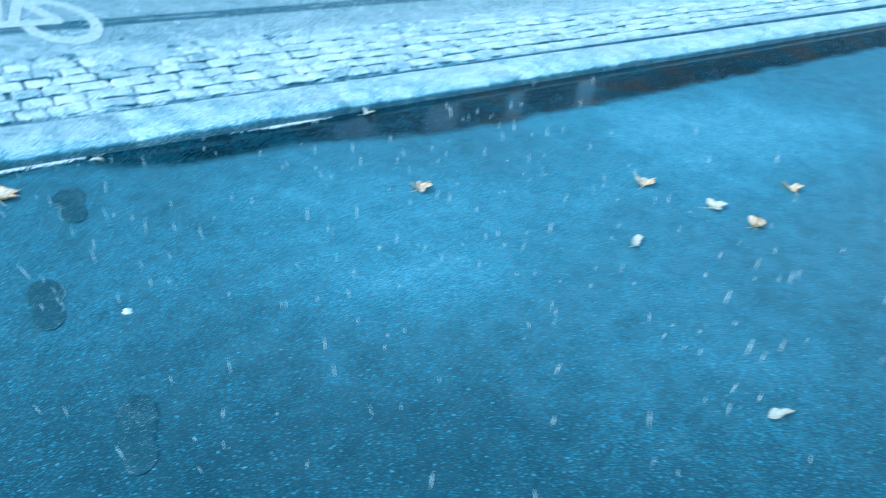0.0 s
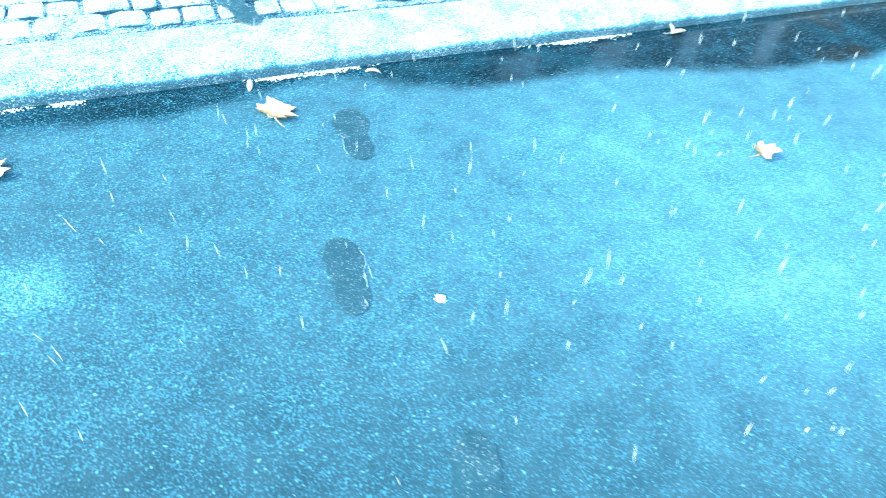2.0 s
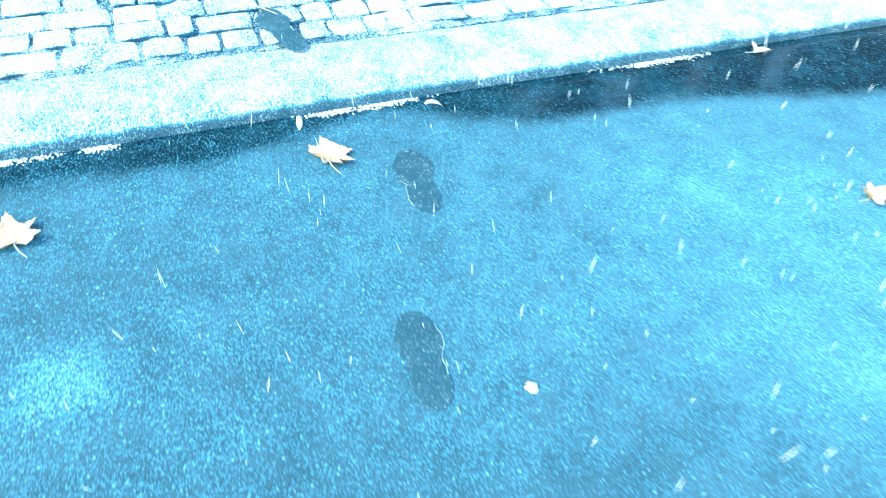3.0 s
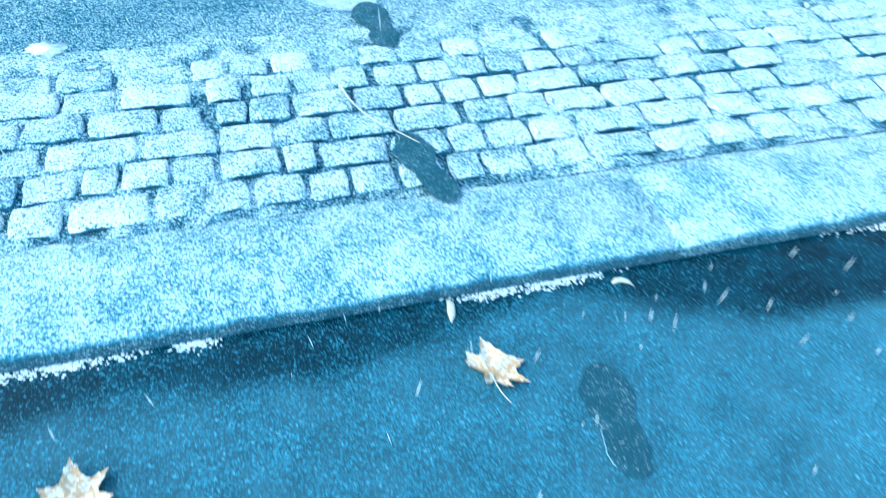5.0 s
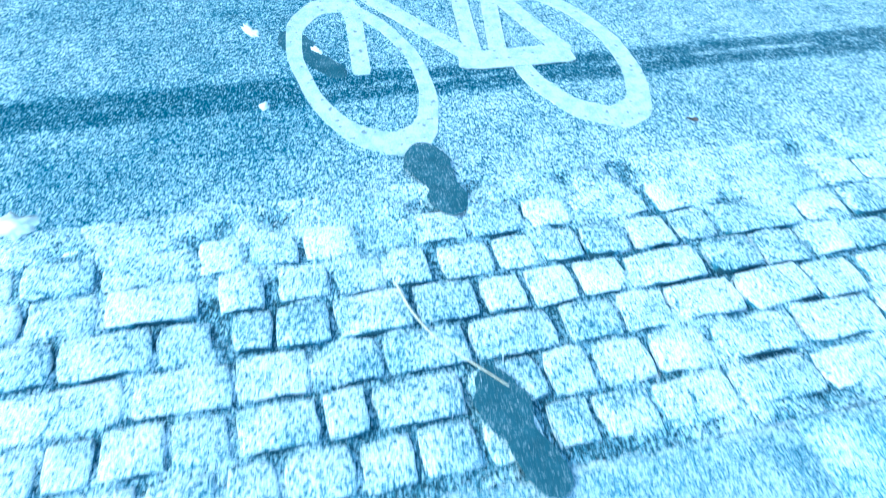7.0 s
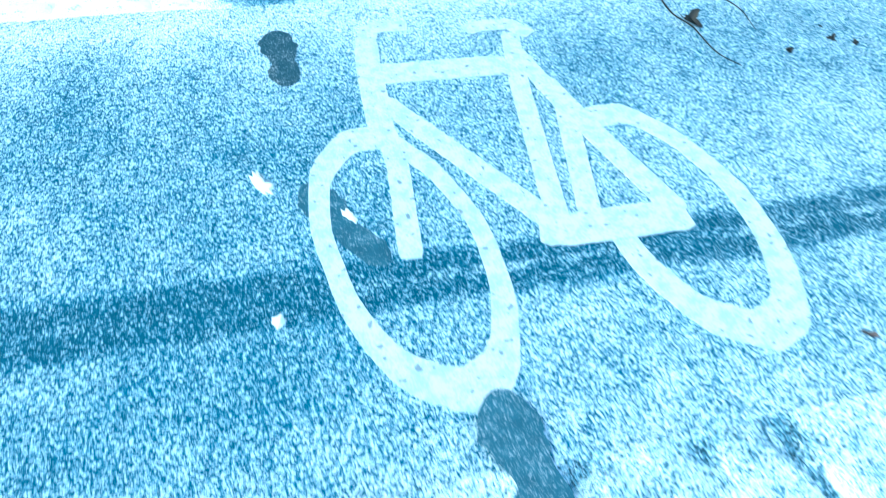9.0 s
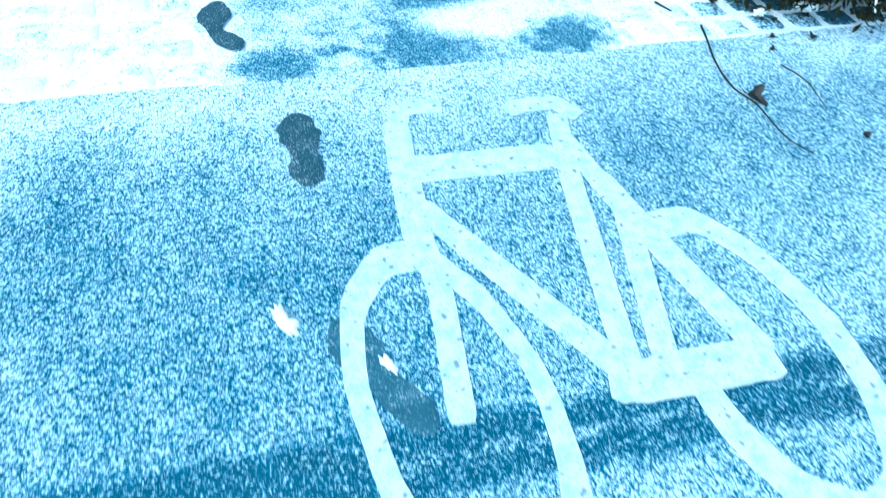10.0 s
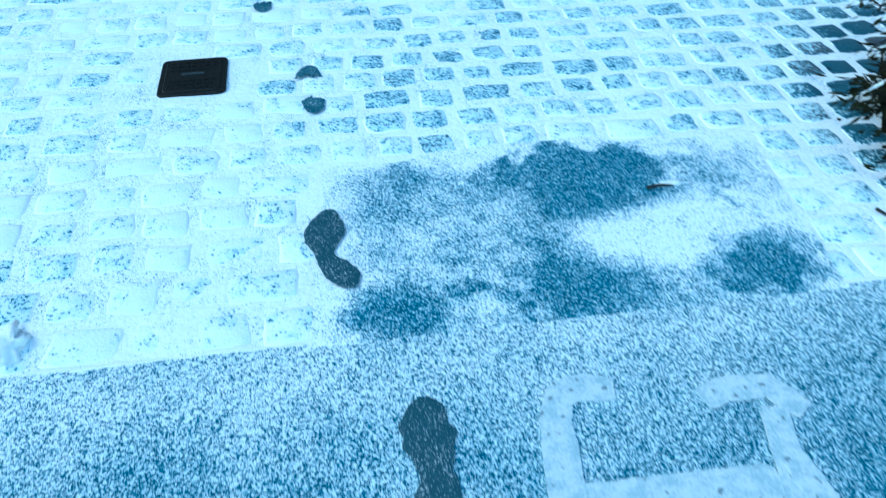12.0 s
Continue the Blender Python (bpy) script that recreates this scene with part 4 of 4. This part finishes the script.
# ---- falling snow ----
rnd = random.Random(5)
bm = bmesh.new()
for _ in range(600):
    p = Vector((rnd.uniform(-1.2, 2.4), rnd.uniform(0.9, 4.1), rnd.uniform(0.03, 0.6)))
    l, r = rnd.uniform(0.008, 0.028), rnd.uniform(0.0007, 0.0014)
    lean = Vector((rnd.gauss(-0.1, 0.1), rnd.gauss(0, 0.1), 1)) * l
    ringv = [bm.verts.new(p + Vector((math.cos(2.094 * k), math.sin(2.094 * k), 0)) * r) for k in range(3)]
    top, low = bm.verts.new(p + lean), bm.verts.new(p - lean)
    for k in range(3):
        bm.faces.new((ringv[k], ringv[(k + 1) % 3], top))
        bm.faces.new((ringv[(k + 1) % 3], ringv[k], low))
tagged(mesh_object("falling_snow", bm, M_SNOW), "fine white flakes of falling snow over the road", "snow", kind="stuff")


# ---- kerb stones ----
def stone(bm, w, h, depth, r, seed, rough=0.003, z=0.0, c=(0, 0), cells=3, ends=1.0):
    """A worn block: a domed top, a rounded edge and sunk flanks."""
    s = Vector((seed * 3.1, seed * 1.7, 0))
    n = 4 * cells
    def edge(inset, zz):
        loop = []
        for i in range(n):
            u = 4 * i / n
            k, f = int(u), u - int(u)
            x, y = ((-1 + 2 * f, -1), (1, -1 + 2 * f), (1 - 2 * f, 1), (-1, 1 - 2 * f))[k]
            q = Vector((x * (w / 2 - inset * ends), y * (h / 2 - inset), 0))
            pull = 1 - 0.06 * (abs(x * y) ** 4) * (1 if w < 0.4 else 0.05)
            q = q * pull + Vector((noise.noise(q * 22 + s), noise.noise(q * 22 + s + Vector((9, 0, 0))), 0)) * rough
            loop.append(bm.verts.new((c[0] + q.x, c[1] + q.y, z + zz)))
        return loop
    loops = [edge(0.0, -depth), edge(0.0, -r), edge(r * 0.4, -r * 0.3), edge(r * 1.3, 0.0)]
    for a, b in zip(loops, loops[1:]):
        for i in range(n):
            bm.faces.new((a[i], a[(i + 1) % n], b[(i + 1) % n], b[i]))
    mid = bm.verts.new((c[0], c[1], z + 0.10 * r))
    for i in range(n):
        bm.faces.new((loops[-1][i], loops[-1][(i + 1) % n], mid))


kerb = tagged(new("kerb"), "low granite kerb with a rounded edge under blown snow", "kerb", kind="structure")
KERB_W, KERB_TURN = 0.312, math.degrees(math.atan(0.047))
edges = [-1.02, 0.64]                       # the long stone that the trail of prints crosses
rnd = random.Random(3)
while edges[-1] < 18:
    edges.append(edges[-1] + rnd.uniform(0.95, 1.35))
while edges[0] > -9:
    edges.insert(0, edges[0] - rnd.uniform(0.95, 1.35))
for i, (x0, x1) in enumerate(zip(edges, edges[1:])):
    bm = bmesh.new()
    stone(bm, x1 - x0 + 0.028, KERB_W, 0.12, 0.036, i, 0.0015, 0.0, (0, 0), 10, 0.5)
    ob = smooth(part("kerb_stone", bm, M_KERB, kerb))
    xm = (x0 + x1) / 2
    ob.matrix_world = pose(xm, kerb_y(xm) + KERB_W / 2, P + 0.002 + 0.002 * rnd.uniform(-1, 1), 0, 0, KERB_TURN)


# ---- setts ----
def share_meshes(material, sizes, depth, r, rough, name):
    out = []
    for i, (w, h) in enumerate(sizes):
        bm = bmesh.new()
        stone(bm, w, h, depth, r, i + 20, rough)
        me = bpy.data.meshes.new(name)
        bm.to_mesh(me)
        bm.free()
        me.materials.append(material)
        for p in me.polygons:
            p.use_smooth = True
        out.append((w, h, me))
    return out


def lay(parent, kinds, rows, near, pitch_gap, lift, uneven, seed, skip, material, rest_label):
    """Rows of setts: those on the near stretch are pieces of their own, the rest are joined."""
    rnd = random.Random(seed)
    verts, faces = [], []
    count = 0
    for y_of, height, turn, sink in rows:
        x = near[0] - 6.0 - rnd.random() * 0.2
        while x < near[1] + 6.0:
            w, h, me = rnd.choice(kinds)
            xm = x + w / 2
            x += w + pitch_gap * rnd.uniform(0.4, 2.2)
            y = y_of(xm) + rnd.gauss(0, 0.005)
            if skip(xm, y):
                continue
            m = pose(xm, y, P + lift - sink + rnd.uniform(-uneven, uneven), rnd.gauss(0, 150 * uneven), rnd.gauss(0, 150 * uneven), turn + rnd.gauss(0, 2.2) + rnd.choice((0, 180)))
            m = m @ Matrix.Diagonal((rnd.uniform(0.92, 1.03), height / h * rnd.uniform(0.88, 1.03), 1, 1))
            if near[0] < xm < near[1] and near[2] < y < near[3] and count < 300:
                ob = new("sett", me)
                ob.parent = parent
                ob.matrix_world = m
                count += 1
            else:
                base = len(verts)
                verts += [m @ v.co for v in me.vertices]
                faces += [[base + k for k in p.vertices] for p in me.polygons]
    me = bpy.data.meshes.new("far_setts")
    me.from_pydata([tuple(v) for v in verts], [], faces)
    me.materials.append(material)
    for p in me.polygons:
        p.use_smooth = True
    ob = new("far_setts", me)
    ob.parent = parent
    tagged(ob, rest_label, kind="stuff")


rnd = random.Random(8)
STRIP_KINDS = share_meshes(M_STRIP, [(rnd.uniform(0.100, 0.185), 0.108) for _ in range(14)], 0.05, 0.008, 0.009, "sett")

# cross joints of the seven courses where the trail of prints crosses them
COURSES = (
    (-0.76, -0.57, -0.44, -0.34, -0.21, -0.10, 0.02, 0.15, 0.25, 0.38, 0.55, 0.75, 0.92),
    (-0.74, -0.65, -0.53, -0.42, -0.26, -0.17, 0.02, 0.18, 0.29, 0.42, 0.56, 0.77, 0.99),
    (-0.84, -0.61, -0.42, -0.27, -0.13, 0.05, 0.25, 0.39, 0.51, 0.69, 0.88, 1.02),
    (-0.75, -0.57, -0.44, -0.34, -0.22, -0.05, 0.10, 0.21, 0.33, 0.45, 0.656, 0.80, 0.93, 1.06),
    (-0.83, -0.68, -0.47, -0.34, -0.21, -0.09, 0.02, 0.16, 0.27, 0.38, 0.50, 0.628, 0.74, 0.98),
    (-0.86, -0.70, -0.50, -0.39, -0.27, -0.14, -0.01, 0.12, 0.27, 0.39, 0.603, 0.81, 0.96),
    (-0.80, -0.66, -0.53, -0.37, -0.22, -0.08, 0.08, 0.22, 0.36, 0.46, 0.580, 0.71, 0.83))
# joints washed out wide and bare: course, joint, width
WASHED = {(3, -0.44): 0.034, (4, -0.47): 0.036, (4, -0.34): 0.024, (4, 0.02): 0.020, (2, 0.25): 0.022, (3, 0.10): 0.016, (0, 0.15): 0.018, (3, 0.656): 0.018, (4, 0.628): 0.016, (5, 0.603): 0.018, (6, 0.580): 0.018}


def lay_strip():
    rnd = random.Random(4)
    verts, faces = [], []
    for k, joints in enumerate(COURSES):
        marks = list(joints)
        while marks[0] > -7.0:
            marks.insert(0, marks[0] - rnd.uniform(0.105, 0.19))
        while marks[-1] < 8.5:
            marks.append(marks[-1] + rnd.uniform(0.105, 0.19))
        if k > 2:                           # an open joint that runs on through the upper courses
            j = min(range(len(marks)), key=lambda q: abs(marks[q] - 1.68))
            marks[j] = 1.68
        for i, (x0, x1) in enumerate(zip(marks, marks[1:])):
            g0, g1 = (WASHED.get((k, x), 0.007) / 2 + rnd.uniform(0.0, 0.004) for x in (x0, x1))
            x0, x1 = x0 + g0, x1 - g1
            xm = (x0 + x1) / 2
            y0, y1 = setts_y(xm), lane_y(xm) - 0.004
            course = (y1 - y0) / 7
            sink = (0.002, 0.0, 0.0, 0.0, 0.001, 0.004, 0.012)[k]
            near = -1.5 < xm < 2.2
            deep = course - rnd.uniform(0.006, 0.018)
            m = pose(xm, y0 + course * (k + 0.5) + rnd.gauss(0, 0.002), P + 0.007 - sink + rnd.uniform(-0.005, 0.005), rnd.gauss(0, 0.9), rnd.gauss(0, 0.9), 3.1 + rnd.gauss(0, 1.2))
            if near:
                bm = bmesh.new()
                stone(bm, x1 - x0, deep, 0.05, 0.008, 40 + 31 * k + i, 0.0075)
                ob = smooth(part("sett", bm, M_STRIP, sett_strip))
                ob.matrix_world = m
            else:
                w, h, me = rnd.choice(STRIP_KINDS)
                m = m @ Matrix.Diagonal(((x1 - x0) / w, deep / h, 1, 1))
                base = len(verts)
                verts += [tuple(m @ v.co) for v in me.vertices]
                faces += [[base + q for q in p.vertices] for p in me.polygons]
    me = bpy.data.meshes.new("far_setts")
    me.from_pydata(verts, [], faces)
    me.materials.append(M_STRIP)
    ob = new("far_setts", me)
    ob.parent = sett_strip
    tagged(smooth(ob), "farther snow-topped granite setts", kind="stuff")


lay_strip()

YARD_KINDS = share_meshes(M_YARD, [(rnd.uniform(0.120, 0.185), 0.108) for _ in range(10)], 0.05, 0.013, 0.011, "sett")
yard_rows = [(lambda x, k=k: yard_y(x) + 0.068 + 0.133 * k, 0.122, 4.6, 0.0) for k in range(30)]
lay(sett_yard, YARD_KINDS, yard_rows, (-1.75, 1.35, 6.0, 8.6), 0.006, -0.0015, 0.0015, 6,
    lambda x, y: in_patch(x, y) or (abs(x - COVER.x) < 0.19 and abs(y - COVER.y) < 0.17) or math.hypot((x - 2.02) / 0.78, (y - 7.10 - 0.18 * (x - 2.02)) / 0.55) < 0.98, M_YARD, "farther frosted granite setts")
